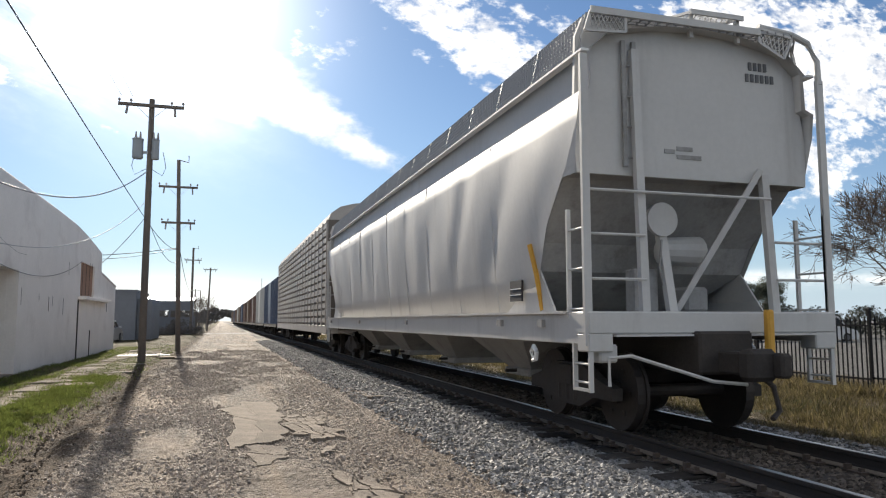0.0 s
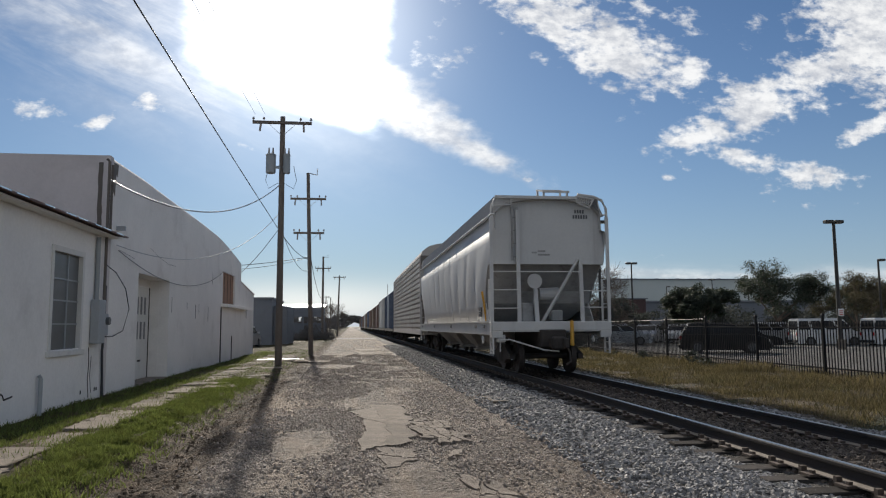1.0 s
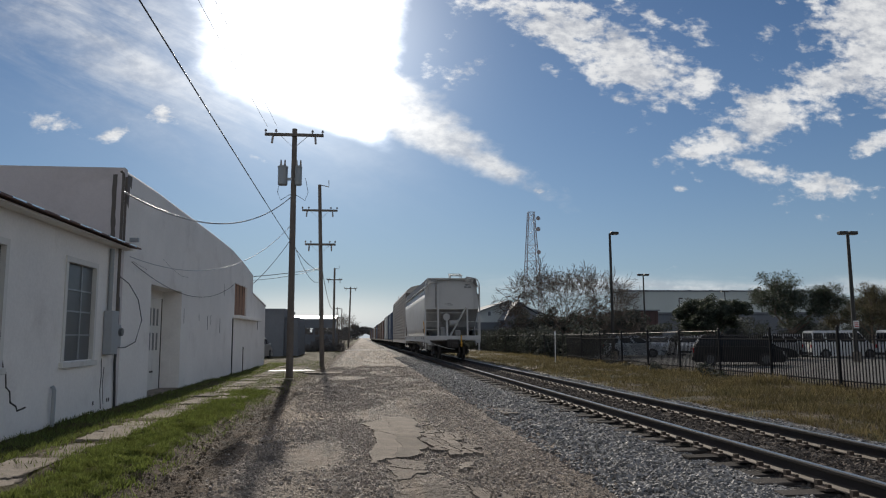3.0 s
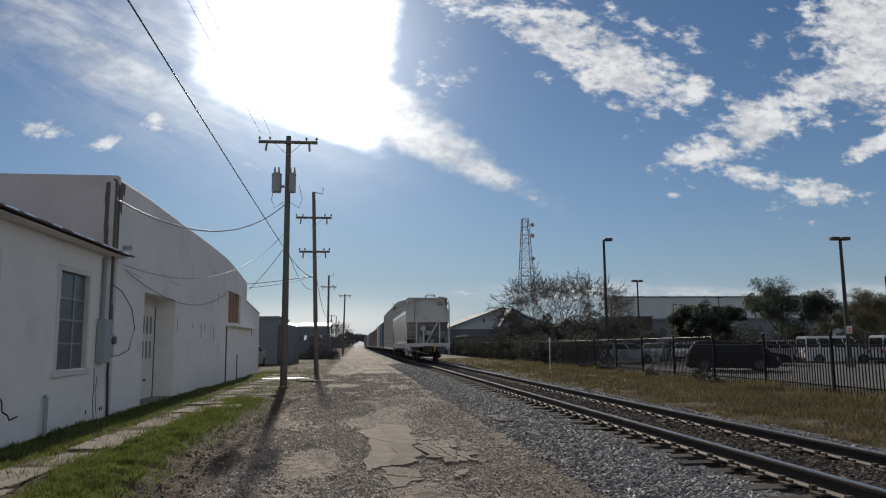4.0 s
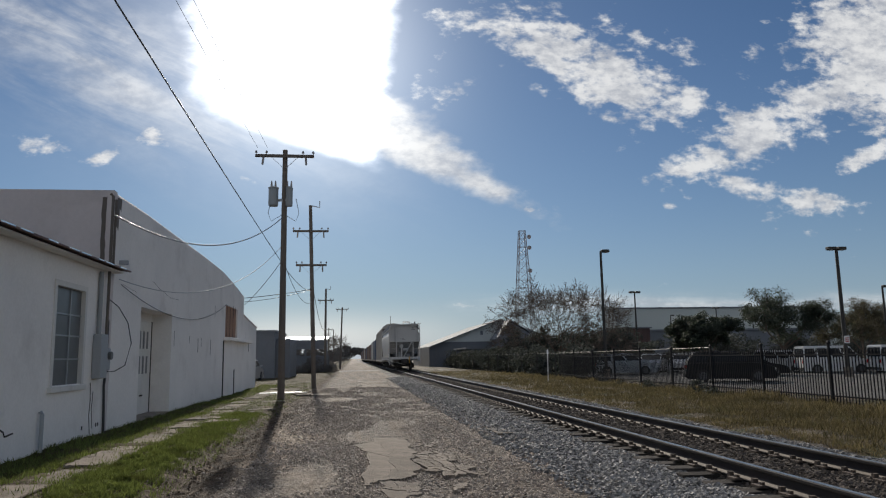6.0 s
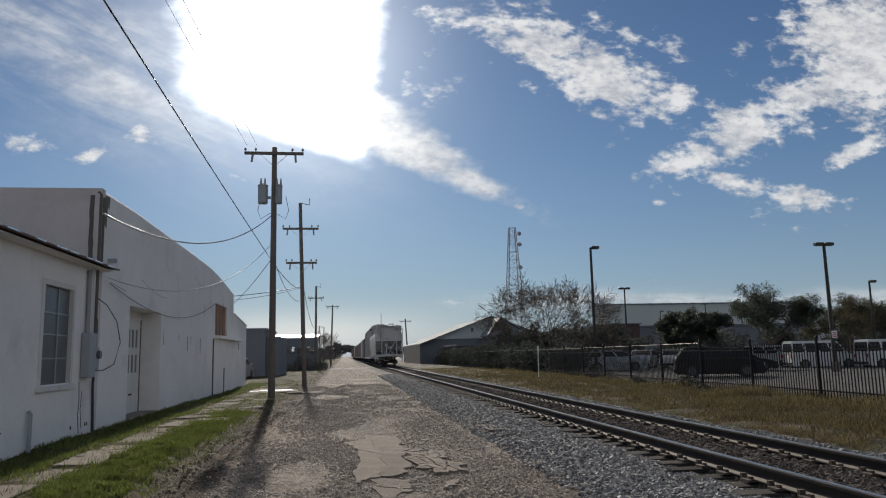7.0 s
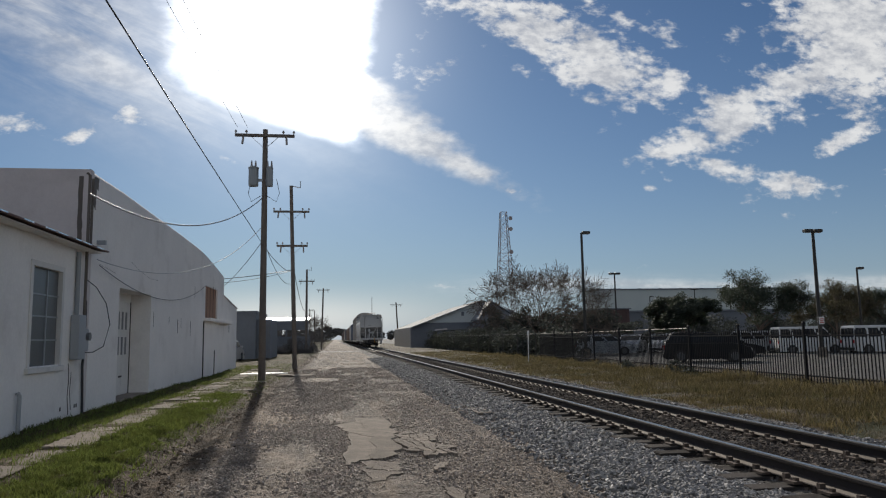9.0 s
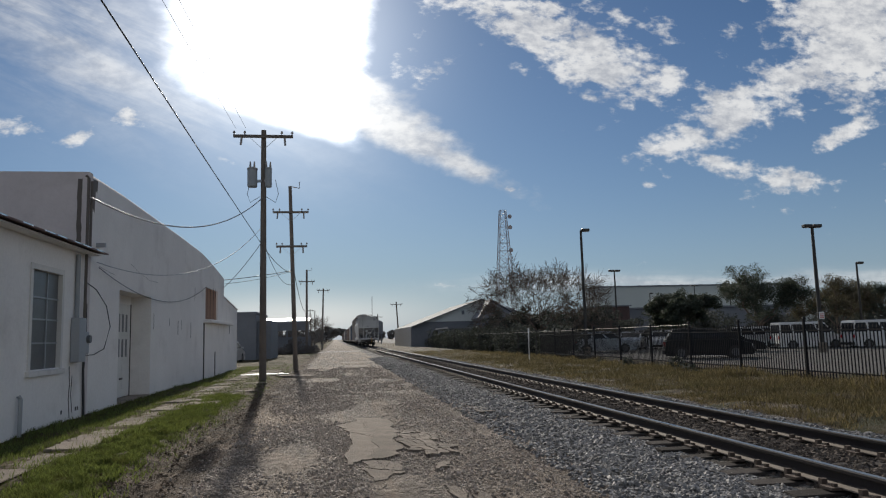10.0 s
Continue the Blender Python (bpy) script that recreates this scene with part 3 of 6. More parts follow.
def blades(name, count, place, height, mat, label, bare=-0.25):
    rng = np.random.default_rng(11)
    verts, faces = [], []
    for k in range(count):
        x, y = place(rng)
        while noise.noise(Vector((x * 0.9, y * 0.55, 3.0))) + rng.uniform(bare, 0.75) < 0:
            x, y = place(rng)
        h = height(rng, x, y)
        a = rng.uniform(0, 6.28)
        w = h * 0.06 + 0.003
        lean = rng.normal(0, 0.45, 2) * h
        z = ground_height(x, y) - 0.01
        c, s = math.cos(a) * w, math.sin(a) * w
        verts += [(x - c, y - s, z), (x + c, y + s, z), (x + lean[0], y + lean[1], z + h)]
        faces.append((3 * k, 3 * k + 1, 3 * k + 2))
    scatter_mesh(name, verts, faces, mat, label, "grass")


def near_bias(rng, a, b):
    return a * (b / a) ** rng.uniform()


build_ground()
stones("bed_stones", 20000, lambda r: (r.uniform(4.6, 6.3), near_bias(r, 3.5, 60)), lambda r, y: r.uniform(0.014, 0.034) * (1 + y / 60), MAT["foulstone"], "dirty brown ballast between the rails")
stones("ballast_stones", 46000, lambda r: (2.62 + 1.72 * r.uniform() ** 0.75 if r.uniform() < 0.72 else r.uniform(6.25, 7.5), near_bias(r, 3.5, 60)),
       lambda r, y: r.uniform(0.014, 0.032) * (1 + y / 70), MAT["ballast"], "grey crushed stone ballast along the track")
def gravel_place(r):
    while True:
        x, y = (r.normal(-0.4, 0.6) if r.uniform() < 0.4 else r.uniform(-1.6, 3.0)), near_bias(r, 4.0, 42)
        clean = 0.05 < x < 2.0 and 9.0 < y < 15.4 and r.uniform() < 0.2
        if not clean and noise.noise(Vector((x * 0.8, y * 0.35, 8.0))) + r.uniform(-0.1, 0.5) > 0.1:
            return x, y


stones("gravel_stones", 80000, gravel_place,
       lambda r, y: (0.004 + 0.017 * r.uniform() ** 2.6) * (1 + y / 55), MAT["pebble"], "loose pebbles and gravel on the dirt lane")
stones("mud_clods", 2600, lambda r: (r.normal(-2.15, 0.28), near_bias(r, 5.0, 24)), lambda r, y: 0.006 + 0.02 * r.uniform() ** 3, MAT["clod"], "dark clods of earth along the muddy edge")
blades("green_grass", 110000, lambda r: (min(r.normal(-3.2, 0.30), -2.55 - 0.4 * r.uniform() ** 2), near_bias(r, 5.5, 23)), lambda r, x, y: r.uniform(0.02, 0.075) * max(0.25, 1.0 + 1.3 * noise.noise(Vector((x * 4.5, y * 3.2, 1.0)))), MAT["grass"], "bright green grass strip beside the pavement", -0.12)
blades("edge_grass", 34000, lambda r: (r.uniform(-5.7, -4.5) if r.uniform() < 0.7 else r.uniform(-4.6, -2.3), near_bias(r, 6, 48)), lambda r, x, y: r.uniform(0.03, 0.11), MAT["grass"], "short sparse grass between broken paving slabs")
blades("dry_grass", 150000, lambda r: (r.uniform(7.6, 12.9), near_bias(r, 6.5, 75)), lambda r, x, y: r.uniform(0.03, 0.095) * (1.0 + 0.9 * noise.noise(Vector((x * 1.3, y * 0.9, 4.0)))) + (0.1 if r.uniform() < 0.02 else 0), MAT["straw"], "dry yellow and olive verge grass beside the track", -0.22)

blades("fence_weeds", 16000, lambda r: (12.75 - 1.3 * r.uniform() ** 1.7, near_bias(r, 8.0, 60)), lambda r, x, y: r.uniform(0.08, 0.26) * max(0.15, 0.8 + 1.2 * noise.noise(Vector((x * 1.2, y * 0.6, 9.0)))), MAT["straw"], "taller dry weeds along the foot of the fence", 0.0)
blades("verge_tussocks", 26000, lambda r: (r.uniform(8.0, 12.6), near_bias(r, 6.5, 50)), lambda r, x, y: r.uniform(0.05, 0.17), MAT["weeds"], "brown and olive tussocks in the dry verge", -0.3)


# ---- broken concrete on the lane and pavement ----
def slab_mesh(rng, sx, sy, thick=0.05):
    """A broken slab: straight sides, snapped corners, ragged edges."""
    bm = fresh()
    cut = [rng.uniform(0.05, 0.32) for k in range(4)]
    raw = []
    for k, (ax, ay) in enumerate(((-1, -1), (1, -1), (1, 1), (-1, 1))):
        raw += [(ax * (1 - (cut[k] if k % 2 else cut[k] * 0.6)), ay), (ax, ay * (1 - (cut[k] if not k % 2 else cut[k] * 0.6)))] if k % 2 else [(ax, ay * (1 - cut[k])), (ax * (1 - cut[k] * 0.7), ay)]
    pts = []
    for a, b in zip(raw, raw[1:] + raw[:1]):
        for f in (0.0, 0.13, 0.27, 0.41, 0.55, 0.7, 0.85):
            pts.append(((a[0] + (b[0] - a[0]) * f) * sx / 2 + rng.uniform(-0.05, 0.05), (a[1] + (b[1] - a[1]) * f) * sy / 2 + rng.uniform(-0.07, 0.07)))
    loft(bm, [[(x, y, -thick) for x, y in pts], [(x, y, 0) for x, y in pts], [(x * 0.985, y * 0.985, 0.004) for x, y in pts]])
    return bm


def build_slabs():
    rng = random.Random(4)
    pavement = thing("pavement", "broken old concrete slabs in dirt and grass", "pavement", kind="structure")

    def lay(x, y, sx, sy, lift=0.03):
        ob = part("slab", slab_mesh(rng, sx, sy), MAT["concrete"], pavement)
        ob.matrix_basis = pose(x, y, ground_height(x, y) + lift * 0.35, rng.uniform(-0.5, 0.5), rng.uniform(-0.5, 0.5), rng.uniform(-8, 8))

    def cracked(x0, x1, y0, y1, nx, ny, miss, gap=0.018, lift=0.012):
        """Crazed paving: pieces that share their broken edges, some gone."""
        grid = [[(x0 + (x1 - x0) * i / nx + rng.uniform(-0.3, 0.3) * (x1 - x0) / nx, y0 + (y1 - y0) * j / ny + rng.uniform(-0.36, 0.36) * (y1 - y0) / ny) for i in range(nx + 1)] for j in range(ny + 1)]
        for j in range(ny):
            for i in range(nx):
                if rng.random() < miss:
                    continue
                c = [grid[j][i], grid[j][i + 1], grid[j + 1][i + 1], grid[j + 1][i]]
                cx, cy = sum(p[0] for p in c) / 4, sum(p[1] for p in c) / 4
                pts = []
                for a, b in zip(c, c[1:] + c[:1]):
                    for f in (k / 16 for k in range(16)):
                        px, py = a[0] + (b[0] - a[0]) * f, a[1] + (b[1] - a[1]) * f
                        wob = noise.noise(Vector((px * 3, py * 1.6, 5.0))) * 0.12 + noise.noise(Vector((px * 9, py * 6, 3.0))) * 0.05 + noise.noise(Vector((px * 21, py * 21, 2.0))) * 0.025
                        px, py = px + wob, py - wob * 2.0
                        d = math.hypot(px - cx, py - cy) + 1e-6
                        pts.append((px - (px - cx) / d * gap - cx, py - (py - cy) / d * gap - cy))
                up = rng.uniform(0.85, 1.1) * lift
                # the near edges stand proud, the far ones sink into the dirt
                zs = [ground_height(cx + px, cy + py) + 0.018 + (up - 0.018) * (1 - min(1.0, max(0.0, (cy + py - y0) / (y1 - y0)))) for px, py in pts]
                base = sum(zs) / len(zs)
                bm = loft(fresh(), [[(px, py, -0.08) for px, py in pts], [(px, py, (z - base)) for (px, py), z in zip(pts, zs)]])
                part("slab", bm, MAT["concrete"], pavement).matrix_basis = pose(cx, cy, base)

    cracked(0.14, 0.98, 10.35, 14.5, 2, 2, 0.0, 0.003, 0.038)
    cracked(1.0, 1.66, 10.1, 12.4, 4, 7, 0.12, 0.014, 0.045)
    cracked(1.0, 1.5, 12.5, 14.4, 2, 4, 0.45, 0.03, 0.012)
    cracked(1.14, 1.48, 8.85, 9.55, 1, 1, 0.0, 0.01, 0.045)
    cracked(1.15, 1.6, 6.4, 7.9, 2, 3, 0.25, 0.03, 0.02)
    cracked(0.3, 0.72, 8.6, 9.9, 1, 2, 0.0, 0.03, 0.012)
    lay(3.15, 16.2, 0.42, 2.2, 0.05)
    lay(2.0, 53.0, 3.4, 7.0, 0.03)
    lay(1.2, 44.0, 1.4, 4.0, 0.03)
    for k in range(3):
        lay(-3.6 + k, 34.0 + k * 0.3, 1.3, 1.2, 0.05)
    y = 6.0
    while y < 42:
        step = rng.uniform(0.9, 1.5)
        if rng.random() < 0.8:
            lay(-4.12 + rng.uniform(-0.08, 0.08), y, 0.66, step * 0.93, 0.05)
        if y > 17.5 and rng.random() < 0.7:
            lay(-3.2 + rng.uniform(-0.3, 0.3), y, 0.8, step * 0.55, 0.06)
        y += step


# ---- railway track ----
def build_track():
    track = thing("railway_track", "single straight railway track on timber ties and stone ballast", "track", kind="structure")
    prof = [(-0.07, 0), (0.07, 0), (0.07, 0.012), (0.02, 0.03), (0.009, 0.06), (0.009, 0.125), (0.034, 0.14), (0.036, 0.168), (0.028, 0.178), (-0.028, 0.178), (-0.036, 0.168), (-0.034, 0.14), (-0.009, 0.125), (-0.009, 0.06), (-0.02, 0.03), (-0.07, 0.012)]
    for side in (-0.755, 0.755):
        rail = part("rail", loft(fresh(), [[(TRACK_X + side + x, y, RAIL_Z - 0.18 + z) for x, z in prof] for y in (-40, 700)]), MAT["rail"], track, "rust-brown steel rail")
        # dusty foot strips, with the sunlight on them put into the pale colour
        for e in (-1, 1):
            foot = [(e * 0.022, 0.0335), (e * 0.071, 0.0165), (e * 0.071, 0.004), (e * 0.022, 0.004)]
            part("rail_foot", loft(fresh(), [[(TRACK_X + side + x, y, RAIL_Z - 0.18 + z) for x, z in foot] for y in (-39.9, 699.9)]), MAT["dusty"], rail, "dusty rail foot, paled for sunlight")
        part("rail_head", box(fresh(), TRACK_X + side - 0.03, TRACK_X + side + 0.03, -40, 700, RAIL_Z - 0.004, RAIL_Z), MAT["railtop"], rail, "polished bright running surface")
    rng = random.Random(9)
    protos = []
    for k in range(4):
        bm = box(fresh(), -1.3, 1.3, -0.11, 0.11, -0.16, 0, 0.012)
        for v in bm.verts:
            v.co += Vector((0, rng.uniform(-0.008, 0.008), rng.uniform(-0.008, 0.004)))
        protos.append(part("tie", bm, MAT["tie"], track))
    for k in range(290):
        if k < 4:
            ob = protos[k]
        else:
            ob = protos[k % 4].copy()
            scene.collection.objects.link(ob)
        ob.matrix_basis = pose(TRACK_X + rng.uniform(-0.09, 0.09), 1.5 + 0.54 * k, RAIL_Z - 0.18 - 0.016 + rng.uniform(-0.014, 0.004), 0, rng.uniform(-0.5, 0.5), rng.uniform(-2.2, 2.2))
    bm = fresh()
    for k in range(150):
        for side in (-0.755, 0.755):
            y = 1.5 + 0.54 * k
            box(bm, TRACK_X + side - 0.17, TRACK_X + side + 0.17, y - 0.09, y + 0.09, RAIL_Z - 0.19, RAIL_Z - 0.165)
            for dx in (-0.10, 0.10):
                box(bm, TRACK_X + side + dx - 0.02, TRACK_X + side + dx + 0.02, y - 0.05, y - 0.01, RAIL_Z - 0.165, RAIL_Z - 0.135)
                box(bm, TRACK_X + side + dx * 0.9 - 0.03, TRACK_X + side + dx * 0.9 + 0.03, y + 0.12, y + 0.17, RAIL_Z - 0.19, RAIL_Z - 0.12)
    tagged(part("tie_plates", bm, MAT["plate"], track, "rusty tie plates with spikes and rail anchors"), kind="stuff")


build_track()


# ---- the train ----
def bogie(car, y, wheels):
    side = fresh()
    for x in (-0.98, 0.98):
        loft(side, [[(x + o, y + a, z) for a, z in ((-1.15, 0.52), (-0.75, 0.62), (-0.4, 0.78), (0.4, 0.78), (0.75, 0.62), (1.15, 0.52), (1.15, 0.38), (0.7, 0.38), (0.35, 0.24), (-0.35, 0.24), (-0.7, 0.38), (-1.15, 0.38))] for o in (-0.07, 0.07)])
        for k in (-0.22, 0.0, 0.22):
            tube(side, [(x, y + k, 0.3), (x, y + k, 0.72)], 0.085, 10)
    box(side, -1.1, 1.1, y - 0.2, y + 0.2, 0.5, 0.75)
    part("truck_frame", side, MAT["under"], car, "grimy cast steel truck side frames")
    for dy in (-0.86, 0.86):
        w = fresh()
        for x in (-0.755, 0.755):
            s = 1 if x > 0 else -1
            disc(w, (x, 0, 0), (1, 0, 0), 0.46, 0.055, 28)
            disc(w, (x - s * 0.07, 0, 0), (1, 0, 0), 0.485, 0.02, 28)
            disc(w, (x + s * 0.07, 0, 0), (1, 0, 0), 0.14, 0.04, 12)
            for k in range(6):
                a = k * math.pi / 3
                box(w, x + s * 0.055 - 0.012, x + s * 0.055 + 0.012, 0.28 * math.cos(a) - 0.03, 0.28 * math.cos(a) + 0.03, 0.28 * math.sin(a) - 0.03, 0.28 * math.sin(a) + 0.03)
        tube(w, [(-0.98, 0, 0), (0.98, 0, 0)], 0.08, 10)
        ob = part("wheelset", w, MAT["wheel"], car, "steel wheelset with worn bright treads")
        ob.matrix_basis = pose(0, y + dy, 0.46)
        wheels.append((ob, y + dy))


def coupler(car, y, s):
    bm = fresh()
    box(bm, -0.12, 0.12, y - s * 0.45, y + s * 0.35, 0.74, 0.98, 0.02) if s > 0 else box(bm, -0.12, 0.12, y - 0.35, y + 0.45, 0.74, 0.98, 0.02)
    e = y - s * 0.5
    box(bm, -0.2, 0.17, min(e, e - s * 0.22), max(e, e - s * 0.22), 0.68, 1.02, 0.05)
    box(bm, 0.08, 0.22, min(e - s * 0.2, e - s * 0.36), max(e - s * 0.2, e - s * 0.36), 0.72, 0.98, 0.03)
    part("coupler", bm, MAT["under"], car, "dark steel knuckle coupler")


def ladder(bm, a, b, top, z0, z1, n, r=0.014):
    a, b = Vector(a), Vector(b)
    for p in (a, b):
        bar(bm, (p.x, p.y, z0), (p.x, p.y, top), 0.05, 0.035)
    for k in range(n):
        z = z0 + 0.1 + (z1 - z0 - 0.1) * k / (n - 1)
        tube(bm, [(a.x, a.y, z), (b.x, b.y, z)], r, 6)


HOPPER_LEN = 20.2


def grey_hopper(car, wheels):
    """Covered hopper; its rear end is at y = 0, its floor line at the rail."""
    L, W = HOPPER_LEN, 1.62
    # shell: bulged side sheets over end slope sheets
    prof = [(1.50, 1.42), (1.56, 1.9), (1.61, 2.5), (1.64, 3.1), (1.645, 3.6), (1.64, 3.90), (1.51, 3.95), (1.49, 4.42), (1.22, 4.66), (0.6, 4.78), (0.0, 4.82)]
    ring = [(-x, z) for x, z in prof] + [(x, z) for x, z in reversed(prof[:-1])]

    def inset(z):
        return ramp(z, (1.42, 1.05), (1.95, 1.5), (2.3, 1.32), (2.7, 0.92), (3.16, 0.46), (3.6, 0.2), (3.98, 0.14), (4.8, 0.14))

    bm = fresh()
    rings = []
    for k in range(109):
        f = k / 108
        r = []
        for x, z in ring:
            i = inset(z)
            yy = i + (L - 2 * i) * f
            # faint buckles between the inner posts
            b = (0.014 * abs(math.sin(f * 10 * math.pi)) + 0.022 * noise.noise(Vector((f * 24, z * 0.8, 4.0)))) * (1 if 1.5 < z < 3.9 else 0) * (1 if x > 0 else -1)
            r.append((x + b + 0.01 * noise.noise(Vector((yy * 0.9, z * 1.3, x))), yy, z))
        rings.append(r)
    loft(bm, rings, cap=False)
    shell = part("hopper_shell", bm, MAT["hopper"], car, "light grey rounded steel hopper side and roof", smooth=True)
    # vertical weld posts on both sides
    for k in range(1, 10):
        y = 1.2 + (L - 2.4) * k / 10
        for s in (-1, 1):
            part("side_seam", tube(fresh(), [(s * (x - 0.003), y, z) for x, z in prof[:6]], 0.013, 6), MAT["hopper"], shell)
    # end sheets: flat upper sheet and inward slope below
    for end in (0, 1):
        y0, s = (0.0, 1) if end == 0 else (L, -1)
        bm = fresh()
        up = [(-1.61, 3.0), (-1.64, 3.5), (-1.62, 4.0), (-1.60, 4.6), (-1.50, 4.84), (0.75, 4.84), (1.22, 4.66), (1.46, 4.42), (1.56, 3.98), (1.63, 3.5), (1.60, 3.0)]
        loft(bm, [[(x, y0 + s * (0.30 + d), z) for x, z in up] for d in (0.0, 0.05)])
        part("end_sheet", bm, MAT["hopper"], car, "flat grey upper end sheet")
        # slope sheet in the darker grey, which paints in its shade
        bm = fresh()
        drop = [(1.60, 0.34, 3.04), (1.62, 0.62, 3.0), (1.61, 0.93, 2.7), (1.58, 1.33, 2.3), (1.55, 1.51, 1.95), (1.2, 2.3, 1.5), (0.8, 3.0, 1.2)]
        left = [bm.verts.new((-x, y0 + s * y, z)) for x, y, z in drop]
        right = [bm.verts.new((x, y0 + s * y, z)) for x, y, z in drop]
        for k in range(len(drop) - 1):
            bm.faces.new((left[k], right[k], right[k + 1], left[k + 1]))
        part("slope_sheet", bm, MAT["hopperdark"], car, "grimy slope sheet under the end, grey darkened for shade")
        for sx in (-1, 1):
            bm = fresh()
            edge = [(x, z) for x, z in prof if z > 2.9]
            edge = [(1.635, 3.0)] + edge
            outer = [bm.verts.new((sx * x, y0 + s * inset(z), z)) for x, z in edge]
            inner = [bm.verts.new((sx * (x - 0.02), y0 + s * 0.33, z)) for x, z in edge]
            for k in range(len(edge) - 1):
                bm.faces.new((outer[k], outer[k + 1], inner[k + 1], inner[k]))
            part("end_flange", bm, MAT["hopper"], car)
            bm = loft(fresh(), [[(sx * w, y0 + s * 1.49, 1.97), (sx * w, y0 + s * 1.04, 1.42), (sx * w, y0 + s * 2.6, 1.42)] for w in (1.52, 1.545)])
            part("side_gusset", bm, MAT["hopper"], car)
        # end platform, posts and braces
        part("end_sill", box(fresh(), -1.66, 1.66, min(y0, y0 + s * 0.28), max(y0, y0 + s * 0.28), 1.17, 1.42, 0.02), MAT["hopper"], car, "pale grey end sill")
        for x in (-1.66, 1.36):
            part("corner_bracket", box(fresh(), x, x + 0.30, min(y0 + s * 0.004, y0 + s * 0.27), max(y0 + s * 0.004, y0 + s * 0.27), 0.98, 1.18, 0.015), MAT["hopper"], car)
        part("sill_flange", box(fresh(), -1.34, 1.34, min(y0 - s * 0.03, y0 + s * 0.2), max(y0 - s * 0.03, y0 + s * 0.2), 1.145, 1.168), MAT["hopper"], car)
        part("hanger_bracket", loft(fresh(), [[(0.02 + d, y0 - s * 0.02, 1.15), (0.22 + d, y0 - s * 0.02, 1.15), (0.22 + d, y0 - s * 0.02, 0.72), (0.12 + d, y0 - s * 0.02, 0.72), (0.10 + d, y0 - s * 0.02, 1.02), (0.02 + d, y0 - s * 0.02, 1.05)] for d in (0.0, 0.04)]), MAT["hopper"], car)
        part("platform", box(fresh(), -1.5, 1.5, min(y0 + s * 0.28, y0 + s * 2.2), max(y0 + s * 0.28, y0 + s * 2.2), 1.33, 1.40), MAT["grate"], car)
        for x in (-0.86, 0.92):
            part("end_post", bar(fresh(), (x, y0 + s * 0.16, 1.40), (x, y0 + s * 0.26, 3.1 if x > 0 else 4.5), 0.10, 0.08), MAT["hopper"], car)
        part("end_post", bar(fresh(), (-0.27, y0 + s * 0.5, 1.40), (-0.27, y0 + s * 0.7, 2.4), 0.11, 0.09), MAT["hopper"], car)
        part("end_brace", bar(fresh(), (-0.05, y0 + s * 0.75, 1.42), (0.86, y0 + s * 0.24, 3.15), 0.13, 0.07), MAT["hopper"], car, "diagonal grey end brace")
        part("cross_rail", tube(fresh(), [(-1.6, y0 + s * 0.12, 2.78), (0.9, y0 + s * 0.12, 2.78)], 0.018, 6), MAT["hopper"], car)
        part("cross_rail", tube(fresh(), [(-1.6, y0 + s * 0.10, 2.28), (-0.86, y0 + s * 0.12, 2.28)], 0.018, 6), MAT["hopper"], car)
        part("cross_rail", tube(fresh(), [(-1.6, y0 + s * 0.10, 1.78), (-0.86, y0 + s * 0.12, 1.78)], 0.018, 6), MAT["hopper"], car)
        for z in (2.25, 1.8):
            part("cross_rail", tube(fresh(), [(0.92, y0 + s * 0.10, z), (1.6, y0 + s * 0.10, z)], 0.018, 6), MAT["hopper"], car)
        # brake gear on the platform
        bm = disc(fresh(), (-0.30, y0 + s * 0.62, 2.55), (0, 1, 0), 0.21, 0.03, 22)
        part("brake_wheel", bm, MAT["hopper"], car, "round grey hand brake wheel")
        part("brake_cylinder", tube(fresh(), [(-0.1, y0 + s * 0.95, 2.2), (0.45, y0 + s * 0.95, 2.2)], [0.17, 0.2], 14), MAT["hopper"], car)
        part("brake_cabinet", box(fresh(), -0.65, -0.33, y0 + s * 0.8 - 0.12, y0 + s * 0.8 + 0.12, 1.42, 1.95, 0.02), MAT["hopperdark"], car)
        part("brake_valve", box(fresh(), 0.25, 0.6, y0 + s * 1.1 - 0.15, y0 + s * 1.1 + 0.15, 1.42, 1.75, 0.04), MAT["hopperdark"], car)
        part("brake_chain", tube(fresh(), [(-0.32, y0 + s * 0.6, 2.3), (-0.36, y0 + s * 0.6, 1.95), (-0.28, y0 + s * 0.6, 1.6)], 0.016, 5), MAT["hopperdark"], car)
        # corner ladders, curved corner rails and stirrup steps
        for sx in (-1, 1):
            bm = fresh()
            ladder(bm, (sx * 1.62, y0 + s * 0.06, 0), (sx * 1.62, y0 + s * 0.52, 0), 2.6, 1.35, 2.35, 3)
            part("side_ladder", bm, MAT["hopper"], car, "grey corner ladder with round rungs")
            bm = fresh()
            bar(bm, (sx * 1.64, y0 + s * 0.05, 1.05), (sx * 1.64, y0 + s * 0.05, 4.3), 0.09, 0.05)
            if sx > 0:
                tube(bm, [(1.64, y0 + s * 0.05, 4.25), (1.63, y0 + s * 0.05, 4.55), (1.52, y0 + s * 0.07, 4.78), (1.3, y0 + s * 0.1, 4.88), (0.85, y0 + s * 0.15, 4.95)], 0.04, 8)
            part("corner_post", bm, MAT["hopper"], car)
            bm = fresh()
            ladder(bm, (sx * 1.62, y0 + s * 0.04, 0), (sx * 1.62, y0 + s * 0.40, 0), 1.08, 0.55, 0.85, 2)
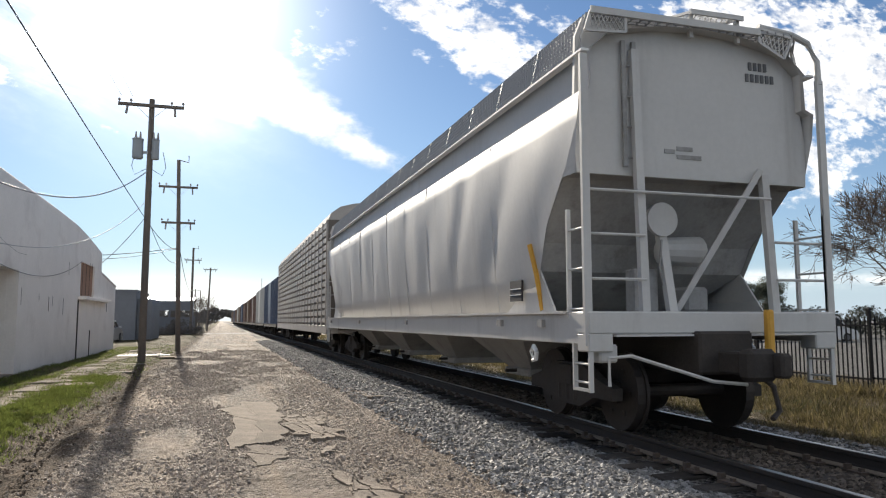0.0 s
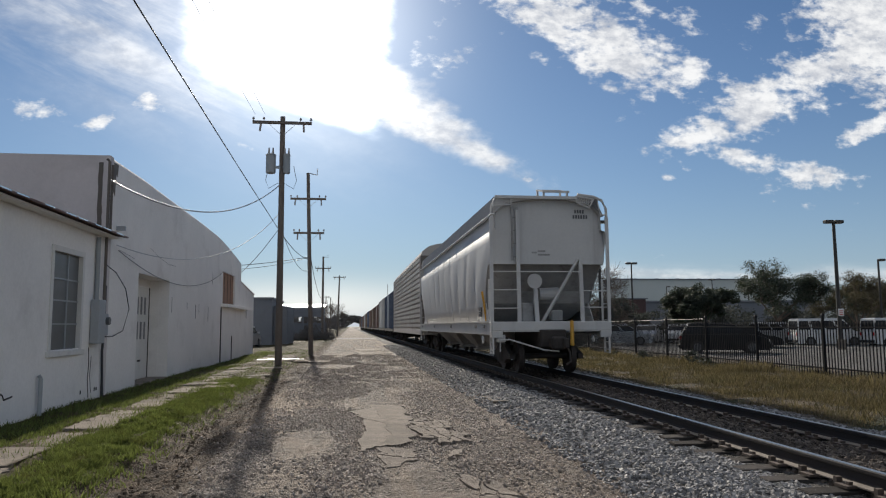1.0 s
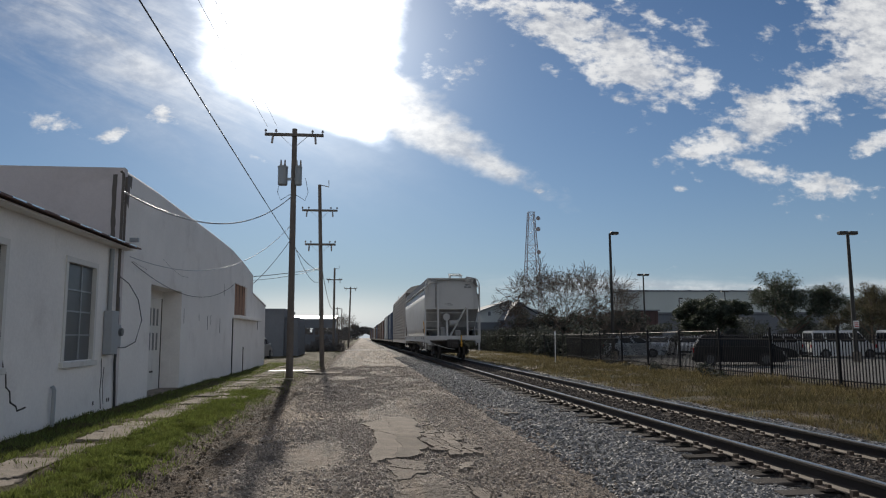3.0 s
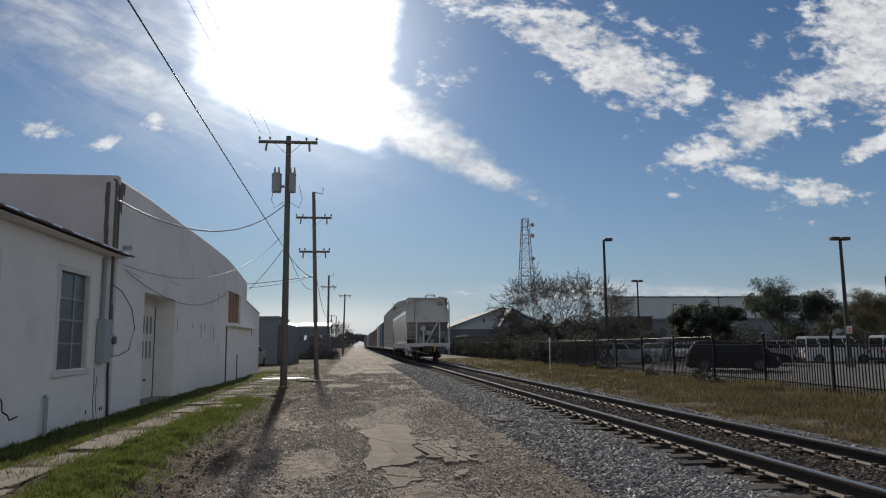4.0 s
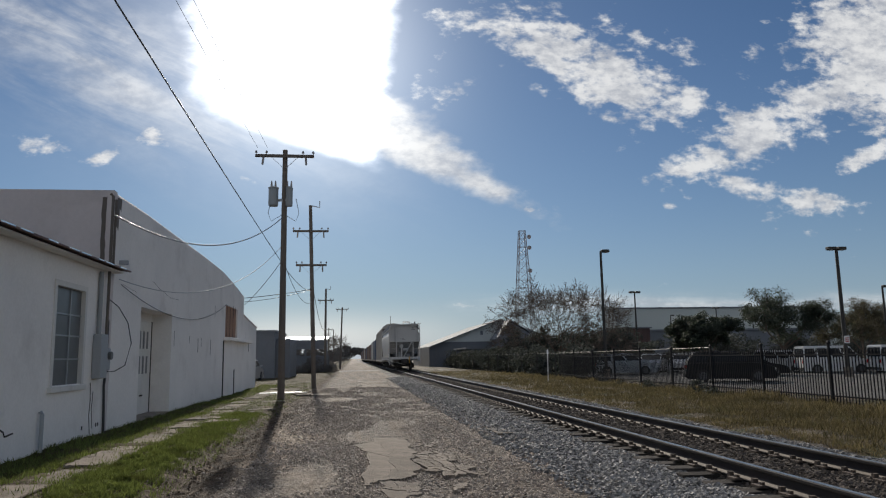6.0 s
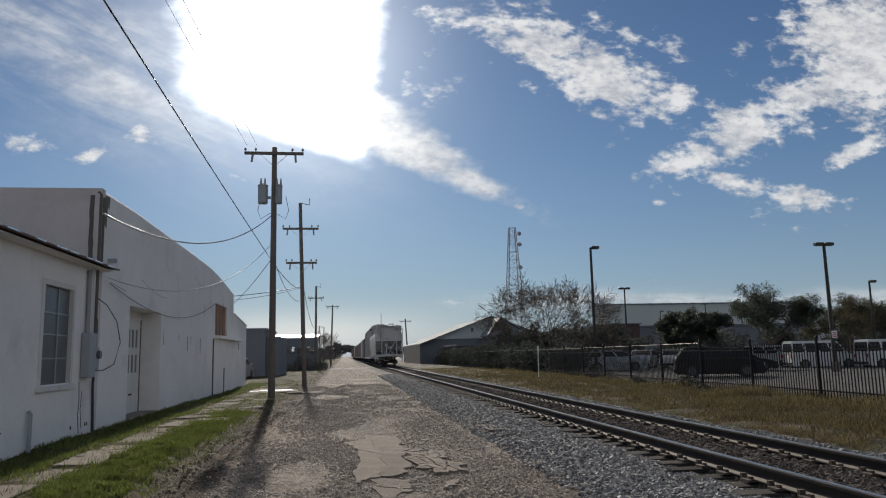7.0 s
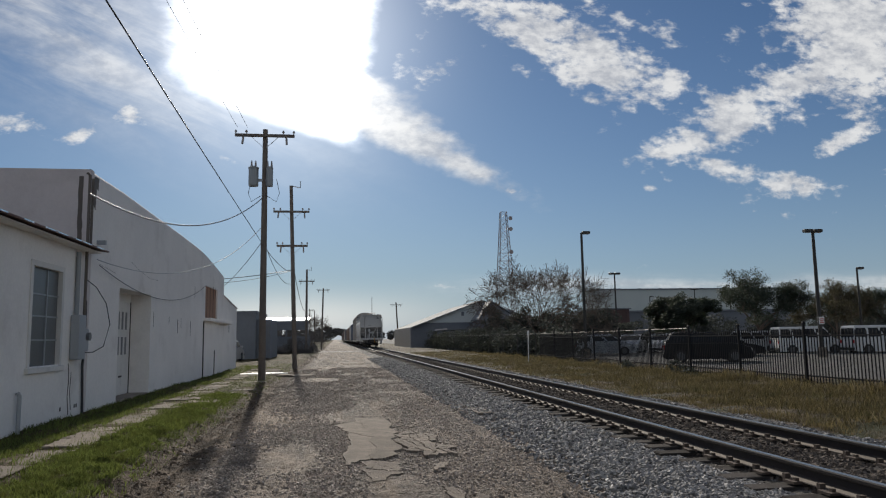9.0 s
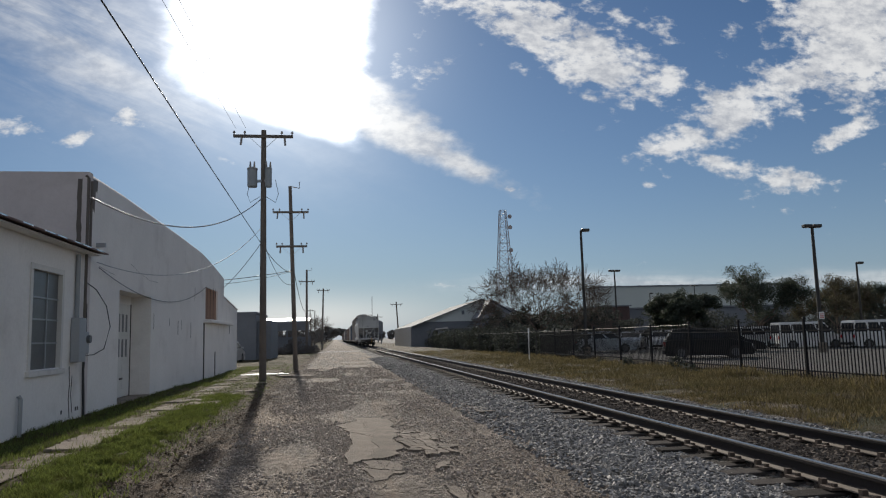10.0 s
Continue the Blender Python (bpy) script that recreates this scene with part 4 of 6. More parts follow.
            bar(bm, (sx * 1.62, y0 + s * 0.04, 0.57), (sx * 1.62, y0 + s * 0.40, 0.57), 0.05, 0.03)
            part("stirrup_step", bm, MAT["hopper"], car)
            if sx < 0:
                bm = fresh()
                ladder(bm, (-1.0, y0 + s * 0.26, 0), (-0.86, y0 + s * 0.26, 0), 4.6, 3.1, 4.3, 4)
                part("end_ladder", bm, MAT["hopperdark"], car)
        part("uncoupling_lever", tube(fresh(), [(-1.45, y0 - s * 0.05, 0.62), (-1.45, y0 - s * 0.05, 0.92), (-1.2, y0 - s * 0.08, 0.94), (-0.3, y0 - s * 0.25, 0.66), (0.1, y0 - s * 0.3, 0.62)], 0.022, 6), MAT["hopper"], car, "bent grey uncoupling lever")
        part("jacking_pad", box(fresh(), -1.5, -1.28, min(y0 + s * 0.05, y0 + s * 0.3), max(y0 + s * 0.05, y0 + s * 0.3), 0.86, 1.06, 0.02), MAT["hopper"], car)
        part("draft_sill", box(fresh(), -0.36, 0.36, min(y0 - s * 0.12, y0 + s * 3), max(y0 - s * 0.12, y0 + s * 3), 0.72, 1.2, 0.03), MAT["under"], car)
        coupler(car, y0, s)
        part("air_hose", tube(fresh(), [(0.34, y0 - s * 0.15, 0.75), (0.36, y0 - s * 0.4, 0.6), (0.34, y0 - s * 0.5, 0.35), (0.2, y0 - s * 0.55, 0.28)], 0.03, 8), MAT["under"], car, "black rubber air hose")
        bogie(car, y0 + s * 1.75, wheels)
    part("end_of_train_device", box(fresh(), 0.44, 0.53, -0.28, -0.18, 0.76, 1.44, 0.02), MAT["yellow"], car, "upright yellow end marker on the coupler")
    # side sills, centre sill, discharge hoppers
    for s in (-1, 1):
        bm = box(fresh(), s * 1.60 - 0.04, s * 1.60 + 0.04, 0.25, L - 0.25, 1.06, 1.42, 0.01)
        box(bm, s * 1.58 - 0.11, s * 1.58 + 0.11, 0.55, L - 0.55, 1.40, 1.43)
        part("side_sill", bm, MAT["hopper"], car, "long pale grey side sill")
        for k in range(14):
            y = 1.2 + k * (L - 2.4) / 13
            if k in (0, 1, 5, 9, 13):
                part("sill_pad", box(fresh(), s * 1.66 - 0.03, s * 1.66 + 0.03, y - 0.07, y + 0.07, 1.24, 1.33), MAT["hopperdark"], car)
        part("lifting_eye", tube(fresh(), [(s * 1.64, 1.4, 0.93), (s * 1.64, 1.48, 1.0), (s * 1.64, 1.56, 0.93), (s * 1.64, 1.5, 0.82), (s * 1.64, 1.42, 0.84), (s * 1.64, 1.4, 0.93)], 0.03, 6), MAT["white"], car, "white painted lifting eye")
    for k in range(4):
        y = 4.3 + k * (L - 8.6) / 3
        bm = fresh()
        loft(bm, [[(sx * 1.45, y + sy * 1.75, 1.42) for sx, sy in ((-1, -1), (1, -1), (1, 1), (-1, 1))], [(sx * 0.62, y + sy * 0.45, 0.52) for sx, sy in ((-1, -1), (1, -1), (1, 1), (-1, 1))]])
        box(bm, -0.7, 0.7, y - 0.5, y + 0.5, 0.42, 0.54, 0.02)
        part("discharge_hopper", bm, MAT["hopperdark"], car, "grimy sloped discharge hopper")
        part("gate_handle", tube(fresh(), [(-0.9, y, 0.5), (0.9, y, 0.5)], 0.03, 6), MAT["under"], car)
    # roof: edge angle, running boards of open grating, hatches
    for s in (-1, 1):
        part("roof_rail", box(fresh(), s * 1.58 - 0.05, s * 1.58 + 0.05, 0.1, L - 0.1, 4.36, 4.395, 0.006), MAT["white"], car, "bright roof edge rail")
        y = 0.3
        while y < L - 0.3:
            part("board_support", bar(fresh(), (s * 1.57, y, 4.38), (s * 1.45, y, 4.88), 0.035, 0.035), MAT["hopper"], car)
            y += 1.3
        bm = fresh()
        for x in (1.08, 1.20, 1.32, 1.44):
            box(bm, s * x - 0.006, s * x + 0.006, 0.25, L - 0.25, 4.84, 4.89)
        k = 0.25
        while k < L - 0.25:
            box(bm, s * 1.26 - 0.19, s * 1.26 + 0.19, k, k + 0.012, 4.85, 4.885)
            k += 0.1
        part("running_board", bm, MAT["grate"], car, "open steel grating running board")
        bm = fresh()
        k = 0.2
        while k < L - 0.5:
            bar(bm, (s * 1.575, k, 4.40), (s * 1.45, k + 0.28, 4.90), 0.016, 0.03)
            bar(bm, (s * 1.575, k + 0.28, 4.40), (s * 1.45, k, 4.90), 0.016, 0.03)
            k += 0.075
        tagged(part("board_mesh", bm, MAT["grate"], car, "expanded metal mesh beside the running board"), kind="stuff")
    for end in (0, 1):
        y0, s = (0.0, 1) if end == 0 else (L, -1)
        bm = fresh()
        for k in range(9):
            y = y0 + s * (0.08 + 0.07 * k)
            box(bm, -1.4, 1.4, y - 0.006, y + 0.006, 4.83, 4.87)
        for k in range(24):
            x = -1.4 + k * 0.122
            box(bm, x - 0.006, x + 0.006, min(y0 + s * 0.06, y0 + s * 0.66), max(y0 + s * 0.06, y0 + s * 0.66), 4.83, 4.87)
        part("end_running_board", bm, MAT["grate"], car, "open grating walkway across the roof end")
        # mesh aprons that close the walkway towards the end
        def mesh_panel(name, quad, label="", step=0.055):
            """Expanded metal between four corners, in a thin frame."""
            p = [Vector(q) for q in quad]
            bm = fresh()
            wide, tall = (p[1] - p[0]).length, (p[3] - p[0]).length
            at = lambda f, h: p[0].lerp(p[1], f).lerp(p[3].lerp(p[2], f), h)
            n = int(wide / step)
            lean = tall / wide * 0.6
            for k in range(-int(lean * n) - 1, n + 1):
                for sign in (1, -1):
                    f0, f1 = k / n, k / n + lean
                    h0, h1 = max(0.0, -f0 / lean), min(1.0, (1 - f0) / lean)
                    if h1 - h0 < 0.05:
                        continue
                    a, b = f0 + lean * h0, f0 + lean * h1
                    bar(bm, at(a if sign > 0 else 1 - a, h0), at(b if sign > 0 else 1 - b, h1), 0.014, 0.006)
            for a, b in ((0, 1), (1, 2), (2, 3), (3, 0)):
                bar(bm, p[a], p[b], 0.035, 0.03)
            return part(name, bm, MAT["hopper"], car, label)

        ye = y0 + s * 0.09
        mesh_panel("mesh_apron", [(-1.58, ye, 4.60), (-1.06, ye, 4.63), (-1.06, ye, 4.84), (-1.50, ye, 4.84)], "expanded metal apron at the roof end")
        mesh_panel("mesh_apron", [(0.80, ye, 4.72), (1.16, ye, 4.55), (1.30, ye, 4.82), (0.80, ye, 4.90)])
        deck = mesh_panel("hatch_platform", [(-0.12, y0 + s * 0.16, 5.02), (0.60, y0 + s * 0.16, 5.02), (0.60, y0 + s * 0.9, 5.20), (-0.12, y0 + s * 0.9, 5.20)], "raised tilted mesh platform by the hatch", 0.075)
        for x in (-0.10, 0.57):
            for d, top in ((0.2, 5.02), (0.86, 5.18)):
                part("platform_leg", bar(fresh(), (x, y0 + s * d, 4.72), (x, y0 + s * d, top), 0.05), MAT["hopper"], deck)
        part("platform_edge", box(fresh(), -0.14, 0.62, min(y0 + s * 0.12, y0 + s * 0.15), max(y0 + s * 0.12, y0 + s * 0.15), 4.99, 5.05), MAT["hopper"], deck)
        part("roof_fascia", loft(fresh(), [[(-1.52, y0 + s * d, 4.80), (0.8, y0 + s * d, 4.80), (0.8, y0 + s * d, 4.88), (-1.52, y0 + s * d, 4.88)] for d in (0.05, 0.075)]), MAT["hopper"], car)
    for k in range(10):
        y = 1.6 + k * (L - 3.2) / 9
        part("roof_hatch", box(fresh(), -0.32, 0.32, y - 0.75, y + 0.75, 4.74, 4.90, 0.04), MAT["hopper"], car, "raised grey roof hatch cover")
    # stencilled marks as plain bars
    for z, n, x0 in ((4.44, 4, 0.80), (4.29, 6, 0.75)):
        for k in range(n):
            part("stencil_mark", box(fresh(), x0 + k * 0.075, x0 + k * 0.075 + 0.045, 0.285, 0.30, z, z + 0.10), MAT["under2"], car)
    for k, (x, w, z) in enumerate(((-0.45, 0.14, 3.30), (-0.28, 0.22, 3.34), (-0.28, 0.34, 3.24))):
        part("stencil_mark", box(fresh(), x, x + w, 0.29, 0.30, z, z + 0.05), MAT["hopperdark"], car)
    for s in (-1,):
        part("placard", box(fresh(), -1.60, -1.575, 1.95, 2.35, 1.58, 1.86), MAT["blackmark"], car, "black placard with pale ruled lines")
        for z in (1.66, 1.74):
            part("placard_line", box(fresh(), -1.607, -1.60, 1.97, 2.33, z, z + 0.012), MAT["white"], car)
        part("yellow_stripe", tube(fresh(), [(-1.54, 1.42, 1.45), (-1.58, 1.50, 1.9), (-1.62, 1.62, 2.3)], 0.035, 5), MAT["yellow"], car, "yellow reflective stripe on the side")


def rack_car(car, wheels, L=27.0):
    """Enclosed vehicle carrier with perforated side panels."""
    W, top = 1.55, 5.0
    roof = [(-W, 5.2), (-W + 0.12, 5.52), (-1.05, 5.80), (-0.5, 5.94), (0, 5.98), (0.5, 5.94), (1.05, 5.80), (W - 0.12, 5.52), (W, 5.2)]
    part("roof", loft(fresh(), [[(x, y, z) for x, z in roof] for y in (0.1, L - 0.1)]), MAT["rack"], car, "ribbed arched steel roof")
    # dark filler box, painted as the shade behind the side screens
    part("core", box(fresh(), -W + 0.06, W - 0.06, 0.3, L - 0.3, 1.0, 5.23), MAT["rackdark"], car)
    part("deck_sill", box(fresh(), -W - 0.03, W + 0.03, 0.05, L - 0.05, 0.82, 1.15, 0.02), MAT["rack"], car)
    n = 20
    for s in (-1, 1):
        for k in range(n + 1):
            y = 0.15 + (L - 0.3) * k / n
            part("side_post", box(fresh(), s * W - 0.05, s * W + 0.05, y - 0.06, y + 0.06, 1.1, 5.25), MAT["rack"], car)
        bm = fresh()
        for k in range(n):
            y0, y1 = 0.15 + (L - 0.3) * k / n + 0.07, 0.15 + (L - 0.3) * (k + 1) / n - 0.07
            for j in range(14):
                z = 1.25 + j * 0.285
                box(bm, s * W - 0.03, s * W + 0.03, y0, y1, z, z + 0.19)
        tagged(part("screen_rest", bm, MAT["rack"], car, "rows of corrugated steel side screens"), kind="stuff")
    # end doors take the shaded steel colour as well
    for y in (0.1, L - 0.1):
        bm = box(fresh(), -W + 0.02, W - 0.02, y - 0.06, y + 0.06, 0.95, 5.25)
        for k in range(7):
            x = -1.3 + k * 0.43
            box(bm, x - 0.05, x + 0.05, y - 0.1, y + 0.1, 1.0, 5.25)
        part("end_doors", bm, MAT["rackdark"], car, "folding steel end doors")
    for y0, s in ((0.0, 1), (L, -1)):
        coupler(car, y0, s)
        bogie(car, y0 + s * 2.4, wheels)


def box_car(car, wheels, mat, L=17.0, top=4.9, doors=True, light=False):
    W = 1.55
    roof = [(-W, top - 0.22), (-0.8, top - 0.06), (0, top), (0.8, top - 0.06), (W, top - 0.22)]
    part("body", box(fresh(), -W, W, 0.3, L - 0.3, 1.05, top - 0.22), mat, car)
    part("roof", loft(fresh(), [[(x, y, z) for x, z in roof] for y in (0.25, L - 0.25)]), MAT["greycar"] if light else MAT["rack"], car)
    for s in (-1, 1):
        for k in range(17):
            y = 0.6 + (L - 1.2) * k / 16
            if doors and 7 <= k <= 9:
                continue
            part("side_rib", box(fresh(), s * (W + 0.03) - 0.04, s * (W + 0.03) + 0.04, y - 0.07, y + 0.07, 1.1, top - 0.25), mat, car)
        if doors:
            part("sliding_door", box(fresh(), s * (W + 0.05) - 0.03, s * (W + 0.05) + 0.03, L / 2 - 1.5, L / 2 + 1.5, 1.15, top - 0.35, 0.02), mat, car)
        part("side_sill", box(fresh(), s * W - 0.05, s * W + 0.05, 0.3, L - 0.3, 0.85, 1.08), MAT["under"], car)
    for y0, s in ((0.0, 1), (L, -1)):
        bm = fresh()
        for k in range(9):
            z = 1.3 + k * (top - 1.8) / 8
            box(bm, -W + 0.08, W - 0.08, min(y0 + s * 0.24, y0 + s * 0.32), max(y0 + s * 0.24, y0 + s * 0.32), z, z + 0.16)
        part("end_corrugations", bm, mat, car)
        bm = fresh()
        ladder(bm, (-W + 0.05, y0 + s * 0.2, 0), (-W + 0.5, y0 + s * 0.2, 0), top - 0.3, 0.7, top - 0.5, 9)
        part("ladder", bm, MAT["galv"], car)
        coupler(car, y0, s)
        bogie(car, y0 + s * 1.9, wheels)
    part("centre_sill", box(fresh(), -0.35, 0.35, 0.3, L - 0.3, 0.75, 1.06), MAT["under"], car)


TRAIN = []


def build_train():
    def start(name, label, y, group="train cars"):
        car = thing(name, label, "train car", pose(TRACK_X, y, RAIL_Z), group)
        wheels = []
        TRAIN.append((car, y, wheels))
        return car, wheels

    grey_hopper(*start("covered_hopper_car", "light grey covered hopper rail car, last of the moving train", 0.0))
    rack_car(*start("autorack_car", "tall weathered tan autorack rail car with ribbed screens", 21.0), 25.0)
    y = 46.9
    kinds = [("blue", "bluecar", 16.4, 4.75, False), ("light grey", "greycar", 16.4, 4.8, True), ("oxide red", "redcar", 16.4, 4.6, False), ("brown", "browncar", 18.0, 4.6, False)]
    order = (0, 1, 2, 3, 2, 0, 3, 1, 3, 2, 0, 3, 2, 3)
    first = {}
    for k in order:
        colour, mat, L, top, light = kinds[k]
        name = "box_car"
        if k not in first:
            car, wheels = start(name, colour + " ribbed steel box car in the moving train", y)
            box_car(car, wheels, MAT[mat], L, top, True, light)
            first[k] = car
        else:
            car = copy_thing(first[k], pose(TRACK_X, y, RAIL_Z))
            TRAIN.append((car, y, []))
        y += L + 0.7


build_train()


# ---- buildings beside the lane ----
WALL_X = -5.7


def wall_with_holes(bm, y0, y1, z0, z1, holes, x=WALL_X, thick=0.3):
    """A wall along y with its street face at x, and rectangular openings through it."""
    ys = sorted({y0, y1, *[h[0] for h in holes], *[h[1] for h in holes]})
    zs = sorted({z0, z1, *[h[2] for h in holes], *[h[3] for h in holes]})
    for a, b in zip(ys, ys[1:]):
        for c, d in zip(zs, zs[1:]):
            my, mz = (a + b) / 2, (c + d) / 2
            if not any(h[0] < my < h[1] and h[2] < mz < h[3] for h in holes):
                box(bm, x - thick, x, a, b, c, d)
    bmesh.ops.remove_doubles(bm, verts=bm.verts, dist=0.0005)
    doubled = {}
    for f in bm.faces:
        doubled.setdefault(tuple(round(c, 3) for c in f.calc_center_median()), []).append(f)
    bmesh.ops.delete(bm, geom=[f for group in doubled.values() if len(group) > 1 for f in group], context="FACES")
    return bm


def sash_window(house, y0, y1, z0, z1):
    win = part("window", box(fresh(), WALL_X - 0.09, WALL_X - 0.07, y0, y1, z0, z1), MAT["glassdark"], house, "dark dusty sash window with thin glazing bars")
    bm = fresh()
    for a, b, c, d in ((y0 - 0.09, y0 + 0.02, z0 - 0.02, z1 + 0.09), (y1 - 0.02, y1 + 0.09, z0 - 0.02, z1 + 0.09), (y0 + 0.02, y1 - 0.02, z1 - 0.02, z1 + 0.088)):
        box(bm, WALL_X - 0.068, WALL_X + 0.025, a, b, c, d)
    part("window_frame", bm, MAT["trimwhite"], win)
    part("window_sill", box(fresh(), WALL_X - 0.16, WALL_X + 0.08, y0 - 0.16, y1 + 0.12, z0 - 0.13, z0 - 0.02, 0.01), MAT["trimwhite"], win)
    y = y0 + (y1 - y0) * 0.6
    part("glazing_bar", box(fresh(), WALL_X - 0.069, WALL_X - 0.05, y - 0.02, y + 0.02, z0, z1), MAT["paintgrey"], win)
    for f in (0.26, 0.5, 0.72):
        z = z0 + (z1 - z0) * f
        part("glazing_bar", box(fresh(), WALL_X - 0.069, WALL_X - 0.047, y0, y1, z - 0.016, z + 0.016), MAT["paintgrey"], win)


def zigzag(name, pts, r, mat, house, label=""):
    part(name, tube(fresh(), [(WALL_X + 0.001, y, z) for y, z in pts], r, 5), mat, house, label)


def build_low_house():
    house = thing("low_building", "low white-painted masonry building with rusty metal eaves", "building")
    wins = [(10.72, 12.26, 1.2, 3.15), (14.74, 16.28, 1.2, 3.15), (6.7, 8.25, 1.2, 3.15), (2.7, 4.25, 1.2, 3.15)]
    part("wall", wall_with_holes(fresh(), 1.0, 17.75, -0.2, 3.72, wins), MAT["wall"], house, "white painted wall, cracked and stained")
    part("back_wall", box(fresh(), -16, -6.0, 1.0, 1.3, -0.2, 3.72), MAT["wall"], house)
    part("inner_dark_wall", box(fresh(), -8.2, -8.0, 1.3, 17.7, -0.2, 3.7), MAT["sheddark"], house)
    for w in wins:
        sash_window(house, *w)
    bm = fresh()
    loft(bm, [[(-5.30, y, 3.755), (-5.30, y, 3.79), (-11.0, y, 4.75), (-16.4, y, 3.79), (-16.4, y, 3.755), (-11.0, y, 4.66)] for y in (0.6, 18.05)])
    roof = part("roof", bm, MAT["roofmetal"], house, "thin rusty sheet metal roof edge")
    rng = random.Random(3)
    y = 6.0
    while y < 18.0:
        n = rng.uniform(0.25, 0.6)
        part("drip_edge", box(fresh(), -5.306, -5.288, y, min(y + n, 18.05), 3.768, 3.792), MAT["drip"], roof, "bright bare metal drip edge")
        y += n + rng.uniform(0.08, 0.7)
    part("soffit", box(fresh(), -5.69, -5.42, 1.0, 17.9, 3.715, 3.74), MAT["wall"], house)
    zigzag("wall_crack", [(12.33, 1.4), (12.42, 1.18), (12.52, 1.1), (12.56, 0.86), (12.7, 0.78), (12.74, 0.6), (12.95, 0.52), (13.0, 0.44), (13.3, 0.47)], 0.016, MAT["crack"], house, "jagged dark crack in the wall")
    zigzag("wall_crack", [(16.85, 1.2), (16.9, 0.8), (16.86, 0.5), (16.95, 0.1)], 0.012, MAT["crack"], house)
    zigzag("wall_crack", [(17.05, 1.0), (17.0, 0.6), (17.1, 0.2)], 0.009, MAT["crack"], house)
    part("standpipe", tube(fresh(), [(-5.62, 14.25, -0.1), (-5.62, 14.25, 0.7), (-5.66, 14.25, 0.76)], 0.04, 8), MAT["paintgrey"], house, "grey capped pipe stub by the wall")
    for y in (16.45, 17.3, 17.42):
        part("weep_hole", box(fresh(), WALL_X - 0.02, WALL_X + 0.004, y, y + 0.07, 0.22, 0.30), MAT["crack"], house)


def build_meter():
    m = thing("electric_meter", "grey electric meter boxes with conduits on the white wall", "meter box")
    part("cabinet", box(fresh(), -5.69, -5.50, 16.85, 17.28, 1.28, 2.25, 0.015), MAT["paintgrey"], m, "grey steel breaker cabinet")
    part("meter_socket", box(fresh(), -5.69, -5.54, 17.36, 17.62, 1.45, 1.95, 0.02), MAT["paintgrey"], m)
    part("meter_glass", disc(fresh(), (-5.52, 17.49, 1.78), (1, 0, 0), 0.09, 0.05, 16), MAT["glassdark"], m)
    part("conduit", tube(fresh(), [(-5.64, 17.05, 2.25), (-5.64, 17.05, 3.66)], 0.05, 10), MAT["tank"], m)
    part("mast", tube(fresh(), [(-5.62, 17.5, 1.95), (-5.62, 17.5, 5.5), (-5.68, 17.5, 5.56)], 0.035, 10), MAT["rackdark"], m, "tall weathered service mast")
    part("ground_cable", tube(fresh(), [(-5.66, 17.7, 2.6), (-5.66, 17.72, 1.6), (-5.65, 17.6, 1.1), (-5.66, 17.7, 0.5), (-5.66, 17.75, -0.05)], 0.028, 7), MAT["wire"], m, "thick black cable down the wall")
    part("loop_cable", tube(fresh(), [(-5.66, 17.6, 3.1), (-5.6, 18.2, 2.95), (-5.6, 19.0, 2.6), (-5.6, 19.35, 2.1), (-5.6, 18.9, 1.55), (-5.62, 18.2, 1.42), (-5.64, 17.75, 1.42)], 0.012, 6), MAT["wire"], m, "loose black cable looping over the wall")


